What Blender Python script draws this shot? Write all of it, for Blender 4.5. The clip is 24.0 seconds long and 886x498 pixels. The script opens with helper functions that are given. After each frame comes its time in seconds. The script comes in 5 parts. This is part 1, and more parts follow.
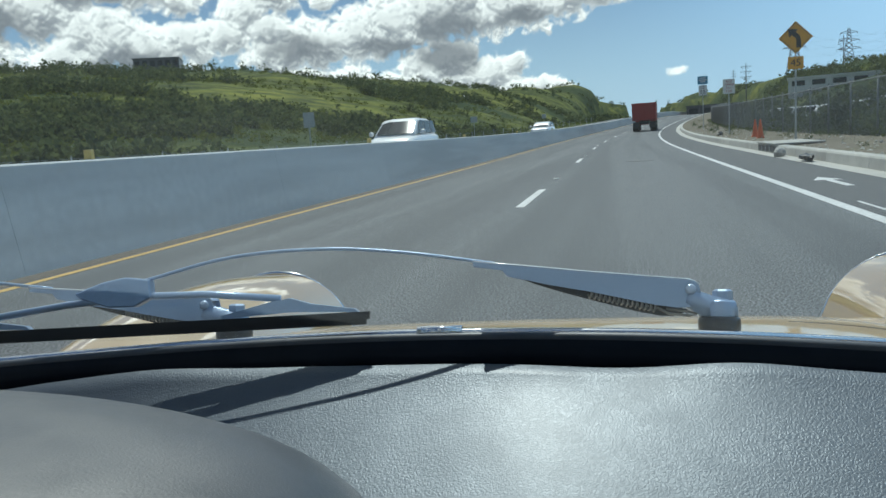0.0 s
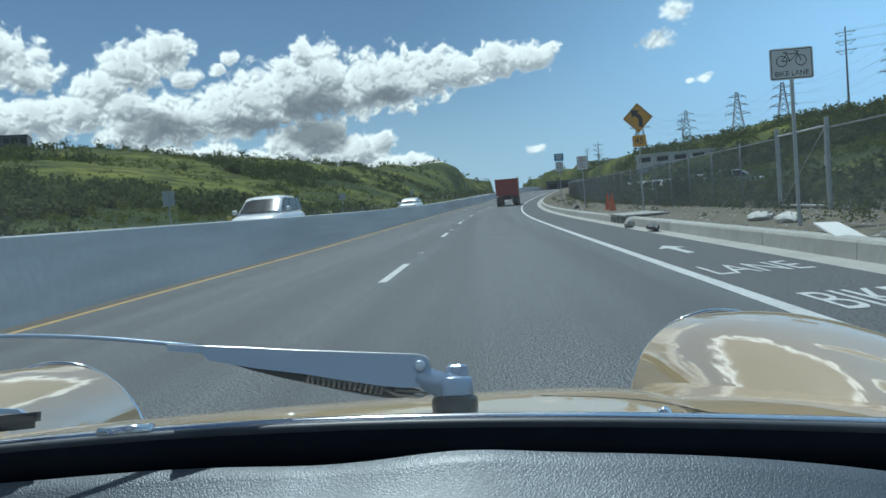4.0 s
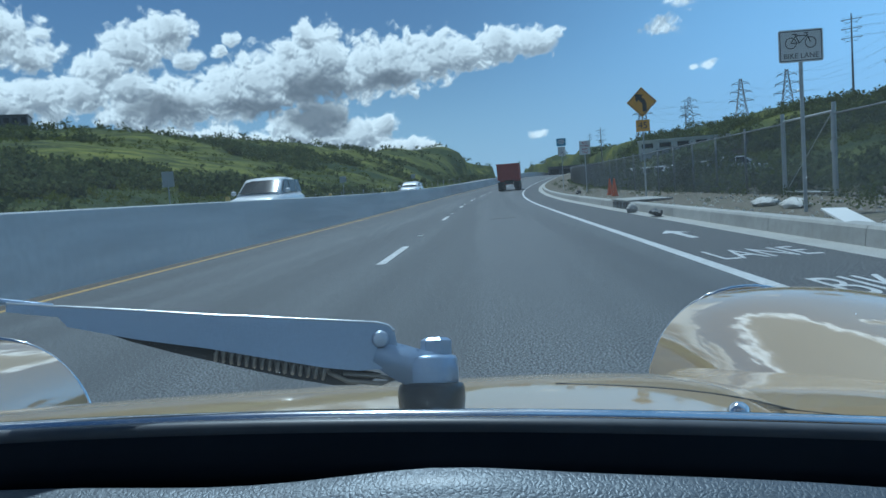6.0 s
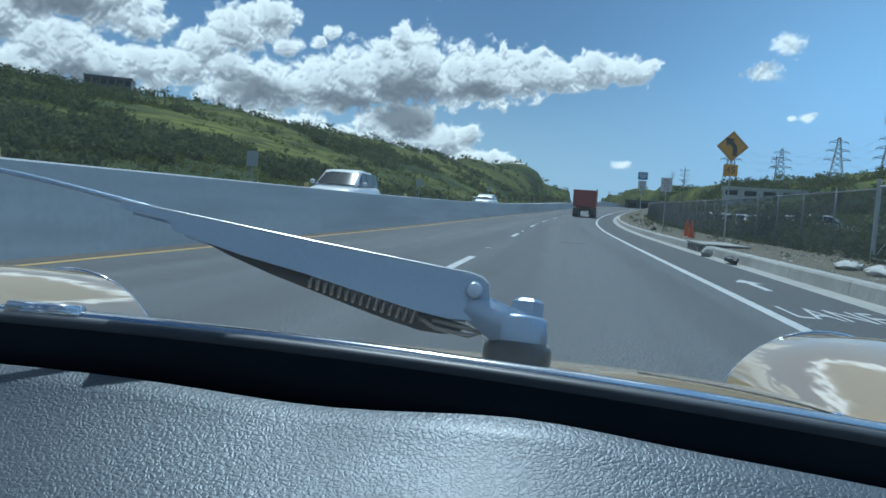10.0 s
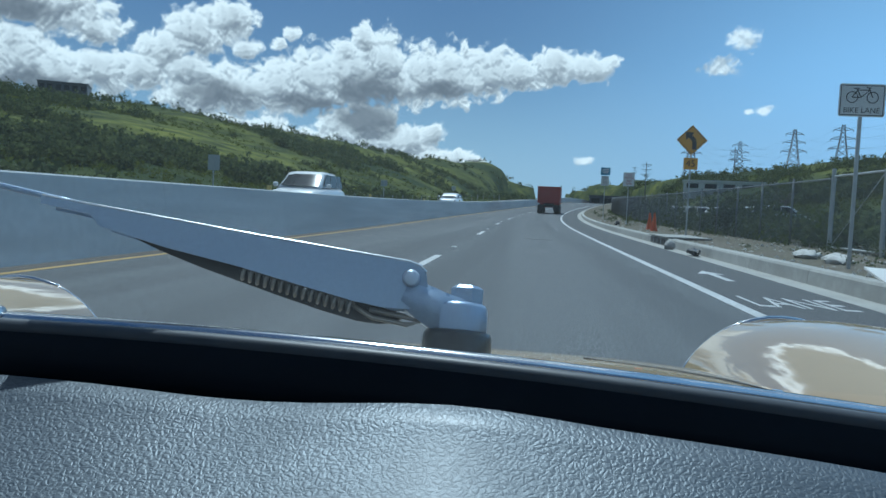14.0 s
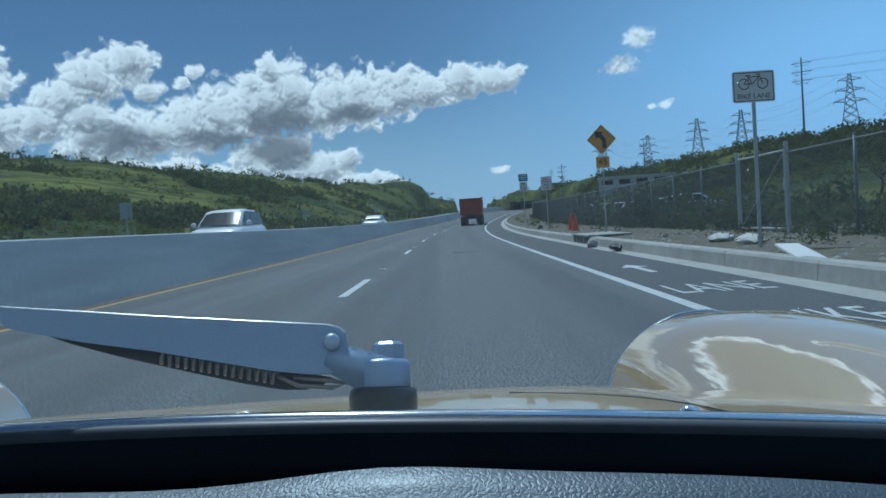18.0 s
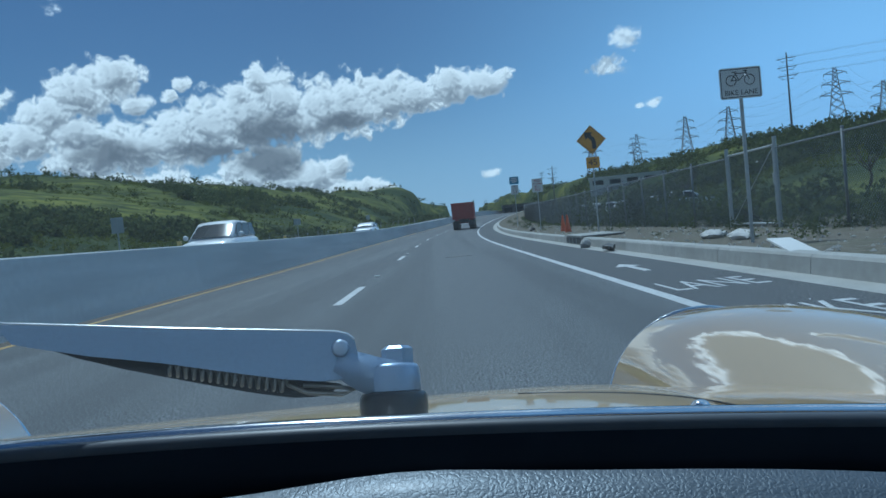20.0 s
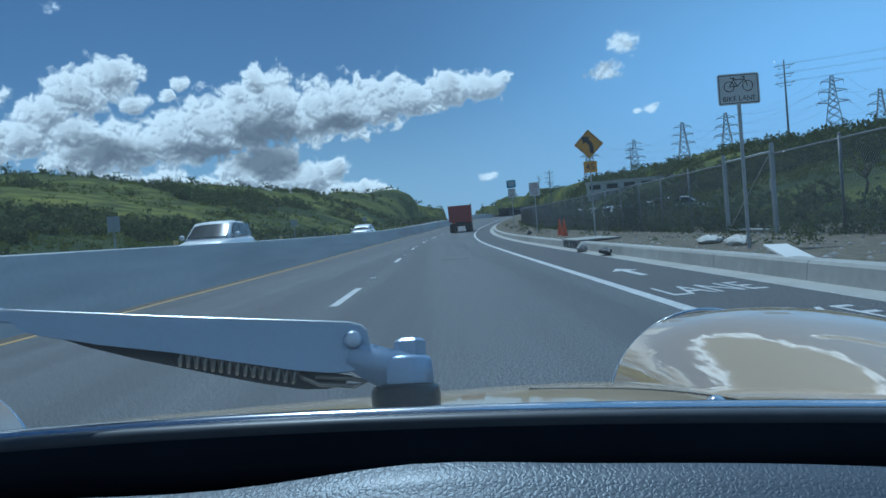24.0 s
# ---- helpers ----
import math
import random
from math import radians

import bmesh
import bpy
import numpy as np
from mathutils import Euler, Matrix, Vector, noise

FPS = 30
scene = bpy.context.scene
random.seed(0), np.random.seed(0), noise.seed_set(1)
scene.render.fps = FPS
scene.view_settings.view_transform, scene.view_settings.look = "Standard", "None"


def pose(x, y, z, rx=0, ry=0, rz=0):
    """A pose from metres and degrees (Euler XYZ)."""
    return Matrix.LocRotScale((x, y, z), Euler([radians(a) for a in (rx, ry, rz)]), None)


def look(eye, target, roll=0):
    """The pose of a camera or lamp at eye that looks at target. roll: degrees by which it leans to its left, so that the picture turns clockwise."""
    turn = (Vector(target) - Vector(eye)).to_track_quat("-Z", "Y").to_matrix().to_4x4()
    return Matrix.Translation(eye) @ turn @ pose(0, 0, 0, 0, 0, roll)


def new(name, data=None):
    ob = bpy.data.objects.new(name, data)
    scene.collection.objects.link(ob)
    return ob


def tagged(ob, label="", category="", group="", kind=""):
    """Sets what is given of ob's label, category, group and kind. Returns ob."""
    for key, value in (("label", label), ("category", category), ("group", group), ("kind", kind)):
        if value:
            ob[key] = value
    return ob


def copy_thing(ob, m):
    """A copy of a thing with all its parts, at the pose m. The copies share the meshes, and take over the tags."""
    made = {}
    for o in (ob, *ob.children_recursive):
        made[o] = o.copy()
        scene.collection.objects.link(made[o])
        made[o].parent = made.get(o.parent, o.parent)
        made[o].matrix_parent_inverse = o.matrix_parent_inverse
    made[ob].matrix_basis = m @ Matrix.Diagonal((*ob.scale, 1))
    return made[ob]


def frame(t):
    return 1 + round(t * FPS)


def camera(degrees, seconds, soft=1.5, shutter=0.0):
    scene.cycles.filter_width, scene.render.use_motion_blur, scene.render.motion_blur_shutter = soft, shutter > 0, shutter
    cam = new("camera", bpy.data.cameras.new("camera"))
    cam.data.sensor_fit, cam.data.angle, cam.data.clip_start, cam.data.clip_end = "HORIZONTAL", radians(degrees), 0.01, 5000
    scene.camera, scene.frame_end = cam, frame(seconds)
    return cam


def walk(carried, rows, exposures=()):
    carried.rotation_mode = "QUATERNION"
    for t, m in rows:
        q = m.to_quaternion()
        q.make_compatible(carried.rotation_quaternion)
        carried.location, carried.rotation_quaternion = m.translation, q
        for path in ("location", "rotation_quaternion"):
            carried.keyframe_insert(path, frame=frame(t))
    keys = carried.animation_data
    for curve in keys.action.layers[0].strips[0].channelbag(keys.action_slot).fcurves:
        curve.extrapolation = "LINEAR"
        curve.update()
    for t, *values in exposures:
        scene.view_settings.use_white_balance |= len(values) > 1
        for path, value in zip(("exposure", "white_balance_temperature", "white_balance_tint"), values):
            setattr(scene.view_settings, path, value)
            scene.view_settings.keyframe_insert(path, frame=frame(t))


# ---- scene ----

# ---- the car on the road: place and heading ----
CAR = pose(-0.15, 0, 0, 0, 0, 2.8)
cam = camera(60.0, 24.0, soft=1.6)
PATH = [
    (0, (-0.114, -0.103, 1.016), (-0.576, 1.823, 0.736), -3.9),
    (1, (0.009, -0.032, 1.023), (-0.258, 1.938, 0.809), -4.4),
    (2, (0.066, -0.027, 1.039), (-0.086, 1.962, 0.899), -3.7),
    (3, (0.001, -0.025, 1.022), (-0.094, 1.969, 0.901), -4.5),
    (3.5, (0.002, -0.021, 1.008), (-0.116, 1.973, 0.899), -4.9),
    (6, (0.003, 0.193, 0.947), (-0.125, 2.183, 0.798), -4.1),
    (6.5, (-0.004, 0.204, 0.945), (-0.135, 2.191, 0.762), -4.6),
    (7, (-0.011, 0.203, 0.945), (-0.153, 2.190, 0.764), -2.7),
    (7.5, (-0.007, 0.200, 0.936), (-0.215, 2.185, 0.803), -1.8),
    (8, (-0.010, 0.196, 0.935), (-0.233, 2.181, 0.855), -0.2),
    (9, (-0.007, 0.187, 0.925), (-0.307, 2.163, 0.847), 2.0),
    (9.5, (-0.015, 0.193, 0.920), (-0.310, 2.168, 0.822), 3.7),
    (10, (-0.017, 0.193, 0.916), (-0.315, 2.167, 0.798), 4.1),
    (10.5, (-0.020, 0.193, 0.915), (-0.260, 2.175, 0.789), 4.9),
    (12.5, (-0.008, 0.199, 0.912), (-0.223, 2.185, 0.818), 4.1),
    (13, (-0.002, 0.201, 0.909), (-0.220, 2.187, 0.807), 3.9),
    (13.5, (0.001, 0.198, 0.907), (-0.211, 2.183, 0.795), 3.5),
    (14, (-0.002, 0.203, 0.910), (-0.214, 2.189, 0.796), 2.7),
    (14.5, (0.004, 0.201, 0.909), (-0.187, 2.189, 0.792), 2.3),
    (15, (-0.007, 0.206, 0.920), (-0.185, 2.196, 0.822), 1.2),
    (15.5, (0.001, 0.203, 0.926), (-0.146, 2.195, 0.841), -0.2),
    (16, (0.005, 0.196, 0.925), (-0.117, 2.191, 0.850), -1.2),
    (16.5, (0.001, 0.194, 0.929), (-0.090, 2.191, 0.862), -2.5),
    (17, (0.003, 0.192, 0.931), (-0.086, 2.189, 0.869), -3.0),
    (17.5, (0.008, 0.195, 0.932), (-0.050, 2.193, 0.872), -3.4),
    (18, (0.007, 0.193, 0.930), (-0.018, 2.192, 0.863), -3.6),
    (18.5, (0.002, 0.195, 0.935), (0.028, 2.194, 0.866), -3.8),
    (20.5, (-0.000, 0.194, 0.928), (-0.010, 2.194, 0.879), -5.7),
    (21, (0.003, 0.196, 0.928), (0.009, 2.195, 0.882), -6.0),
    (21.5, (0.002, 0.194, 0.927), (0.034, 2.194, 0.879), -6.4),
    (22, (0.000, 0.196, 0.926), (0.026, 2.195, 0.882), -6.4),
    (22.5, (0.001, 0.198, 0.929), (0.042, 2.197, 0.884), -5.9),
    (23, (-0.006, 0.194, 0.922), (0.043, 2.193, 0.880), -5.2),
    (23.5, (-0.015, 0.200, 0.923), (0.003, 2.199, 0.878), -5.4),
    (24, (-0.010, 0.198, 0.924), (-0.006, 2.197, 0.875), -4.7),
]
walk(cam, [(t, look(eye, target, roll)) for t, eye, target, roll in PATH],
     [(0.0, 0.0, 5900, -2), (2.0, 0.0, 5950, -4), (3.4, -0.1, 5750, -4), (6.0, -0.42, 4880, -4), (8.0, -0.45, 4900, -4), (10.0, -0.3, 5050, -4), (14.0, -0.33, 5070, -4),
      (17.0, -0.56, 4930, -4), (24.0, -0.56, 4620, -4)])

# ---- world: sky, cloud banks, sun ----
SUN_AZ, SUN_EL = -16.0, 60.0
world = bpy.data.worlds.new("sky")
scene.world = world
world.use_nodes = True
W = world.node_tree
W.nodes.clear()


def wn(kind, **props):
    n = W.nodes.new(kind)
    for k, v in props.items():
        if k == "op":
            n.operation = v
    return n


def wmath(op, a, b=None, c=None, clamp=False):
    n = W.nodes.new("ShaderNodeMath")
    n.operation, n.use_clamp = op, clamp
    for i, v in enumerate((a, b, c)):
        if v is None:
            continue
        if isinstance(v, (int, float)):
            n.inputs[i].default_value = v
        else:
            W.links.new(v, n.inputs[i])
    return n.outputs[0]


def wvec(op, a, b=None, c=None, out=0):
    n = W.nodes.new("ShaderNodeVectorMath")
    n.operation = op
    for i, v in enumerate((a, b, c)):
        if v is None:
            continue
        if isinstance(v, (tuple, list)):
            n.inputs[i].default_value = v
        else:
            W.links.new(v, n.inputs[i])
    return n.outputs[out]


def wnoise(vec, scale, detail, rough=0.55):
    n = W.nodes.new("ShaderNodeTexNoise")
    n.inputs["Scale"].default_value, n.inputs["Detail"].default_value, n.inputs["Roughness"].default_value = scale, detail, rough
    W.links.new(vec, n.inputs["Vector"])
    return n.outputs["Fac"]


def wstep(x, lo, hi):
    n = W.nodes.new("ShaderNodeMapRange")
    n.interpolation_type = "SMOOTHSTEP"
    W.links.new(x, n.inputs["Value"])
    n.inputs["From Min"].default_value, n.inputs["From Max"].default_value = lo, hi
    return n.outputs["Result"]


def wmix(fac, a, b):
    n = W.nodes.new("ShaderNodeMix")
    n.data_type = "RGBA"
    for sock, v in ((n.inputs["Factor"], fac), (n.inputs["A"], a), (n.inputs["B"], b)):
        if isinstance(v, (tuple, list)):
            sock.default_value = v
        elif isinstance(v, (int, float)):
            sock.default_value = v
        else:
            W.links.new(v, sock)
    return n.outputs["Result"]


sky = W.nodes.new("ShaderNodeTexSky")
sky.sky_type, sky.sun_disc = "NISHITA", False
sky.sun_elevation, sky.sun_rotation = radians(SUN_EL), radians(SUN_AZ)
sky.air_density, sky.dust_density, sky.ozone_density = 0.9, 0.25, 3.0
coord = W.nodes.new("ShaderNodeTexCoord")
way = wvec("NORMALIZE", coord.outputs["Generated"])
sep = W.nodes.new("ShaderNodeSeparateXYZ")
W.links.new(way, sep.inputs[0])
az = wmath("MULTIPLY", wmath("ARCTAN2", sep.outputs[0], sep.outputs[1]), 57.29578)
el = wmath("MULTIPLY", wmath("ARCSINE", sep.outputs[2]), 57.29578)
comb = W.nodes.new("ShaderNodeCombineXYZ")
W.links.new(az, comb.inputs[0]), W.links.new(el, comb.inputs[1])
flat = comb.outputs[0]


def bank(puffs, where):
    """How far a direction lies from the nearest puff: 0 in its heart, 1 at its rim."""
    best = None
    for a, e, wide, high in puffs:
        d = wvec("LENGTH", wvec("MULTIPLY_ADD", where, (0.83 / wide, 0.77 / high, 0), (-0.83 * a / wide, -0.77 * e / high, 0)), out=1)
        best = d if best is None else wmath("SMOOTH_MIN", best, d, 0.12)
    return best


CLOUDS_ARM = [(4.0, 10.4, 1.5, 0.8), (1.4, 10.3, 1.8, 0.85), (-1.0, 9.7, 1.8, 0.95), (-3.5, 9.8, 2.3, 1.4), (-6.0, 9.4, 2.3, 1.6), (-8.5, 9.3, 2.3, 1.6), (-11.0, 9.8, 2.1, 1.8),
              (-12.6, 11.6, 1.0, 0.8), (-13.6, 9.2, 2.9, 1.9), (-16.1, 8.6, 2.5, 1.6), (-18.6, 7.9, 2.7, 1.5), (-21.5, 7.5, 2.8, 1.4), (-24.3, 6.9, 2.2, 1.0), (-25.0, 8.7, 1.8, 0.9),
              (-22.2, 12.2, 1.6, 1.0), (-24.5, 11.1, 1.6, 1.2), (-26.3, 9.7, 1.7, 1.0), (-20.9, 10.5, 0.9, 0.5), (-17.6, 11.8, 0.6, 0.4), (-18.7, 11.0, 0.4, 0.4), (-27.7, 8.3, 1.5, 1.0)]
CLOUDS_LOW = [(-12.0, 5.8, 2.1, 1.3), (-13.8, 4.8, 2.5, 1.1), (-9.6, 4.6, 2.3, 1.1), (-7.4, 5.3, 0.9, 0.55), (-6.2, 3.6, 2.3, 0.6), (-4.2, 3.3, 0.9, 0.4), (-16.3, 4.0, 2.5, 0.8),
              (-19.6, 4.8, 1.8, 0.8), (-22.8, 4.9, 2.4, 0.75), (-25.6, 4.7, 1.8, 0.6), (-21.7, 3.8, 4.8, 0.5), (-13.8, 3.3, 6.3, 0.7), (-38.0, 4.5, 2.0, 0.5), (-33.0, 4.6, 2.4, 0.5)]
CLOUDS_WEST = [(-35.5, 11.9, 2.6, 1.3), (-32.6, 11.8, 2.5, 1.3), (-37.9, 11.4, 2.0, 1.5), (-30.6, 10.6, 1.5, 0.8), (-39.3, 10.1, 1.9, 1.9), (-36.1, 8.4, 3.1, 1.6), (-33.0, 7.5, 3.2, 1.4),
               (-30.4, 7.9, 2.2, 1.1), (-38.2, 6.9, 2.3, 1.2), (-42.5, 10.7, 2.8, 1.9), (-43.5, 7.2, 3.0, 1.5), (-50, 10, 5, 3), (-57, 12, 6, 4), (-37.0, 15.2, 1.7, 0.6)]
CLOUDS_EAST = [(14.4, 12.1, 0.95, 0.6), (13.0, 10.4, 0.95, 0.5), (16.0, 7.4, 0.6, 0.26), (15.0, 7.4, 0.3, 0.17), (4.0, 3.8, 0.7, 0.26)]


def lumps(where, scale, detail):
    """Rounded heads like those of cumulus: 0 on a head's crown, near 1 in the creases between heads."""
    n = W.nodes.new("ShaderNodeTexVoronoi")
    n.feature = "SMOOTH_F1"
    n.inputs["Scale"].default_value, n.inputs["Detail"].default_value, n.inputs["Roughness"].default_value = scale, detail, 0.5
    n.inputs["Smoothness"].default_value = 0.35
    W.links.new(where, n.inputs["Vector"])
    return n.outputs["Distance"]


def thickness(where, detail):
    """The cloud field at a place of the sky: puffs pushed about, budded and frayed, below 1 inside the clouds."""
    big = W.nodes.new("ShaderNodeTexNoise")
    big.inputs["Scale"].default_value, big.inputs["Detail"].default_value = 0.5, 4.0
    W.links.new(where, big.inputs["Vector"])
    torn = wvec("MULTIPLY_ADD", wvec("SUBTRACT", big.outputs["Color"], (0.5, 0.5, 0.5)), (1.5, 1.2, 0), where)
    puffs = wmath("MINIMUM", wmath("MINIMUM", bank(CLOUDS_ARM, torn), bank(CLOUDS_LOW, torn)), bank(CLOUDS_WEST, torn))
    heads = lumps(torn, 0.85, min(detail, 2.5))
    curl = wnoise(torn, 1.5, detail, 0.56)
    e = wmath("ADD", puffs, wmath("MULTIPLY", wmath("SUBTRACT", heads, 0.92), 0.6))
    return wmath("ADD", e, wmath("MULTIPLY", wmath("SUBTRACT", curl, 0.58), 1.0)), torn, heads


edge, torn, heads = thickness(flat, 9.0)
body, _, _ = thickness(flat, 2.0)
above, _, _ = thickness(wvec("ADD", flat, (-0.15, 0.75, 0)), 2.0)
near_above, _, _ = thickness(wvec("ADD", flat, (-0.05, 0.22, 0)), 6.0)
fine = wnoise(flat, 0.9, 4.0, 0.5)
wisp = wmath("ADD", bank(CLOUDS_EAST, torn), wmath("MULTIPLY", wmath("SUBTRACT", wnoise(flat, 1.9, 8.0, 0.62), 0.5), 1.7))
cover = wmath("MAXIMUM", wstep(edge, 1.12, 0.74), wmath("MULTIPLY", wstep(wisp, 1.25, 0.45), 0.9))
# the great grey cloud overhead with bright rims, and broken cumulus over the rest of the sky
dome = wnoise(wvec("MULTIPLY", way, (1, 1, 2.2)), 2.6, 7.0, 0.55)
CLOUDS_HIGH = [(-27, 38, 26, 14), (-8, 31, 11, 8), (-6, 43, 15, 9), (-45, 33, 16, 9), (34, 46, 12, 4), (24, 30, 7, 1.2), (60, 44, 16, 6)]
high = wmath("ADD", bank(CLOUDS_HIGH, wvec("MULTIPLY_ADD", wvec("SUBTRACT", torn, flat), (3, 2.5, 0), flat)), wmath("MULTIPLY", wmath("SUBTRACT", wnoise(flat, 0.3, 8.0, 0.6), 0.5), 0.7))
aside = wmath("MAXIMUM", wstep(wmath("ABSOLUTE", az), 56, 76), wstep(el, 54, 66))
rest = wmath("MULTIPLY", wstep(dome, 0.56, 0.66), aside)
cover = wmath("MAXIMUM", wmath("MAXIMUM", cover, rest), wstep(high, 1.1, 0.98))
# tops that face the sun blaze, undersides and thick hearts are grey
SHADE = [(-11.9, 8.0, 2.1, 0.9), (-34.1, 6.8, 2.1, 0.8), (-12.2, 6.0, 1.9, 1.0), (-22.7, 7.1, 2.0, 0.7), (-35.9, 11.3, 2.4, 0.7), (-16.2, 6.9, 2.1, 0.5), (-6.9, 8.5, 1.3, 0.45), (-43, 9, 3, 0.9)]
heart = bank(SHADE, torn)
grey = wstep(wmath("ADD", heart, wmath("MULTIPLY", wmath("SUBTRACT", fine, 0.5), 1.1)), 1.7, 0.4)
thick = wstep(body, 0.75, -0.05)
sunlit = wstep(wmath("SUBTRACT", above, body), -0.62, 0.5)
crisp = wstep(wmath("SUBTRACT", near_above, edge), -0.16, 0.15)
white = wmix(wmath("MULTIPLY_ADD", crisp, 0.55, wmath("MULTIPLY", sunlit, 0.55), clamp=True), (0.3, 0.305, 0.32, 1), (1.0, 0.97, 0.92, 1))
rim = wstep(edge, 0.55, 1.0)
white = wmix(wmath("MULTIPLY", rim, 0.35), white, (0.96, 0.93, 0.88, 1))
puff = wmix(wmath("MAXIMUM", wmath("MULTIPLY", grey, 0.9), wmath("MULTIPLY", thick, 0.32)), white, (0.16, 0.165, 0.18, 1))
lining = wmath("MULTIPLY", wstep(high, 1.1, 1.02), wstep(high, 0.86, 0.97))
puff = wmix(lining, puff, (1.7, 1.66, 1.6, 1))
puff = wmix(wmath("MULTIPLY", wstep(high, 0.94, 0.76), 0.92), puff, (0.3, 0.3, 0.3, 1))
low_air = wmath("MULTIPLY", wstep(el, 12.0, 0.0), 0.68)
lit = W.nodes.new("ShaderNodeBackground")
lit.inputs["Strength"].default_value = 0.063
haze = wmath("MULTIPLY", wmath("MULTIPLY", wstep(az, -8.0, 32.0), wstep(wmath("ABSOLUTE", az), 170.0, 80.0)), wmath("MULTIPLY_ADD", wstep(el, 20.0, 7.0), 0.5, 0.5))
W.links.new(wmix(low_air, wmix(haze, sky.outputs[0], (7.4, 11.8, 17.0, 1)), (7.4, 10.0, 12.8, 1)), lit.inputs["Color"])
clo = W.nodes.new("ShaderNodeBackground")
clo.inputs["Strength"].default_value = 1.22
W.links.new(puff, clo.inputs["Color"])
both = W.nodes.new("ShaderNodeMixShader")
W.links.new(wmath("MULTIPLY", cover, 0.96), both.inputs[0])
W.links.new(lit.outputs[0], both.inputs[1]), W.links.new(clo.outputs[0], both.inputs[2])
outw = W.nodes.new("ShaderNodeOutputWorld")
W.links.new(both.outputs[0], outw.inputs["Surface"])

sun_data = bpy.data.lights.new("sun", "SUN")
sun_data.energy, sun_data.angle, sun_data.color = 3.6, radians(0.53), (1.0, 0.95, 0.87)
sun = new("sun", sun_data)
sun_dir = Vector((math.sin(radians(SUN_AZ)) * math.cos(radians(SUN_EL)), math.cos(radians(SUN_AZ)) * math.cos(radians(SUN_EL)), math.sin(radians(SUN_EL))))
sun.matrix_world = look(sun_dir * 50, (0, 0, 0))

# ---- materials ----
def mat(name, base, rough=0.6, metal=0.0, grain=None, stain=None, bump=None, coat=0.0, spec=0.5, space="Object", pieces=0.0, through_light=0.0, streak=None, stain_last=False):
    """A surface: base colour, a fine grain and a broad stain of other colours (colour, scale, amount), and a relief (scale, depth, distance)."""
    m = bpy.data.materials.new(name)
    m.use_nodes = True
    t = m.node_tree
    b = t.nodes["Principled BSDF"]
    b.inputs["Roughness"].default_value, b.inputs["Metallic"].default_value = rough, metal
    b.inputs["Coat Weight"].default_value, b.inputs["Coat Roughness"].default_value = coat, 0.03
    b.inputs["Specular IOR Level"].default_value = spec
    tc = t.nodes.new("ShaderNodeTexCoord")
    last = None
    rgb = t.nodes.new("ShaderNodeRGB")
    rgb.outputs[0].default_value = (*base, 1)
    last = rgb.outputs[0]
    for layer, lo, hi in (((grain, 0.44, 0.6), (stain, 0.42, 0.6)) if stain_last else ((stain, 0.42, 0.66), (grain, 0.4, 0.62))):
        if not layer:
            continue
        colour, scale, amount = layer
        n = t.nodes.new("ShaderNodeTexNoise")
        n.inputs["Scale"].default_value, n.inputs["Detail"].default_value = scale, 5.0
        if streak and layer is stain:
            mp = t.nodes.new("ShaderNodeMapping")
            mp.inputs["Scale"].default_value = streak
            t.links.new(tc.outputs[space], mp.inputs["Vector"])
            t.links.new(mp.outputs[0], n.inputs["Vector"])
        else:
            t.links.new(tc.outputs[space], n.inputs["Vector"])
        r = t.nodes.new("ShaderNodeMapRange")
        t.links.new(n.outputs["Fac"], r.inputs["Value"])
        r.inputs["From Min"].default_value, r.inputs["From Max"].default_value, r.inputs["To Max"].default_value = lo, hi, amount
        x = t.nodes.new("ShaderNodeMix")
        x.data_type = "RGBA"
        t.links.new(r.outputs["Result"], x.inputs["Factor"])
        t.links.new(last, x.inputs["A"])
        x.inputs["B"].default_value = (*colour, 1)
        last = x.outputs["Result"]
    if pieces:
        info = t.nodes.new("ShaderNodeObjectInfo")
        r = t.nodes.new("ShaderNodeMapRange")
        t.links.new(info.outputs["Random"], r.inputs["Value"])
        r.inputs["To Min"].default_value, r.inputs["To Max"].default_value = 1 - pieces, 1 + pieces
        h = t.nodes.new("ShaderNodeHueSaturation")
        t.links.new(r.outputs["Result"], h.inputs["Value"])
        t.links.new(last, h.inputs["Color"])
        last = h.outputs["Color"]
    t.links.new(last, b.inputs["Base Color"])
    if bump:
        scale, strength, dist = bump
        n = t.nodes.new("ShaderNodeTexNoise")
        n.inputs["Scale"].default_value, n.inputs["Detail"].default_value = scale, 4.0
        t.links.new(tc.outputs[space], n.inputs["Vector"])
        bp = t.nodes.new("ShaderNodeBump")
        bp.inputs["Strength"].default_value, bp.inputs["Distance"].default_value = strength, dist
        t.links.new(n.outputs["Fac"], bp.inputs["Height"])
        t.links.new(bp.outputs[0], b.inputs["Normal"])
    if through_light:
        tl, mx = t.nodes.new("ShaderNodeBsdfTranslucent"), t.nodes.new("ShaderNodeMixShader")
        t.links.new(last, tl.inputs["Color"])
        mx.inputs[0].default_value = through_light
        t.links.new(b.outputs[0], mx.inputs[1]), t.links.new(tl.outputs[0], mx.inputs[2])
        t.links.new(mx.outputs[0], t.nodes["Material Output"].inputs["Surface"])
    return m


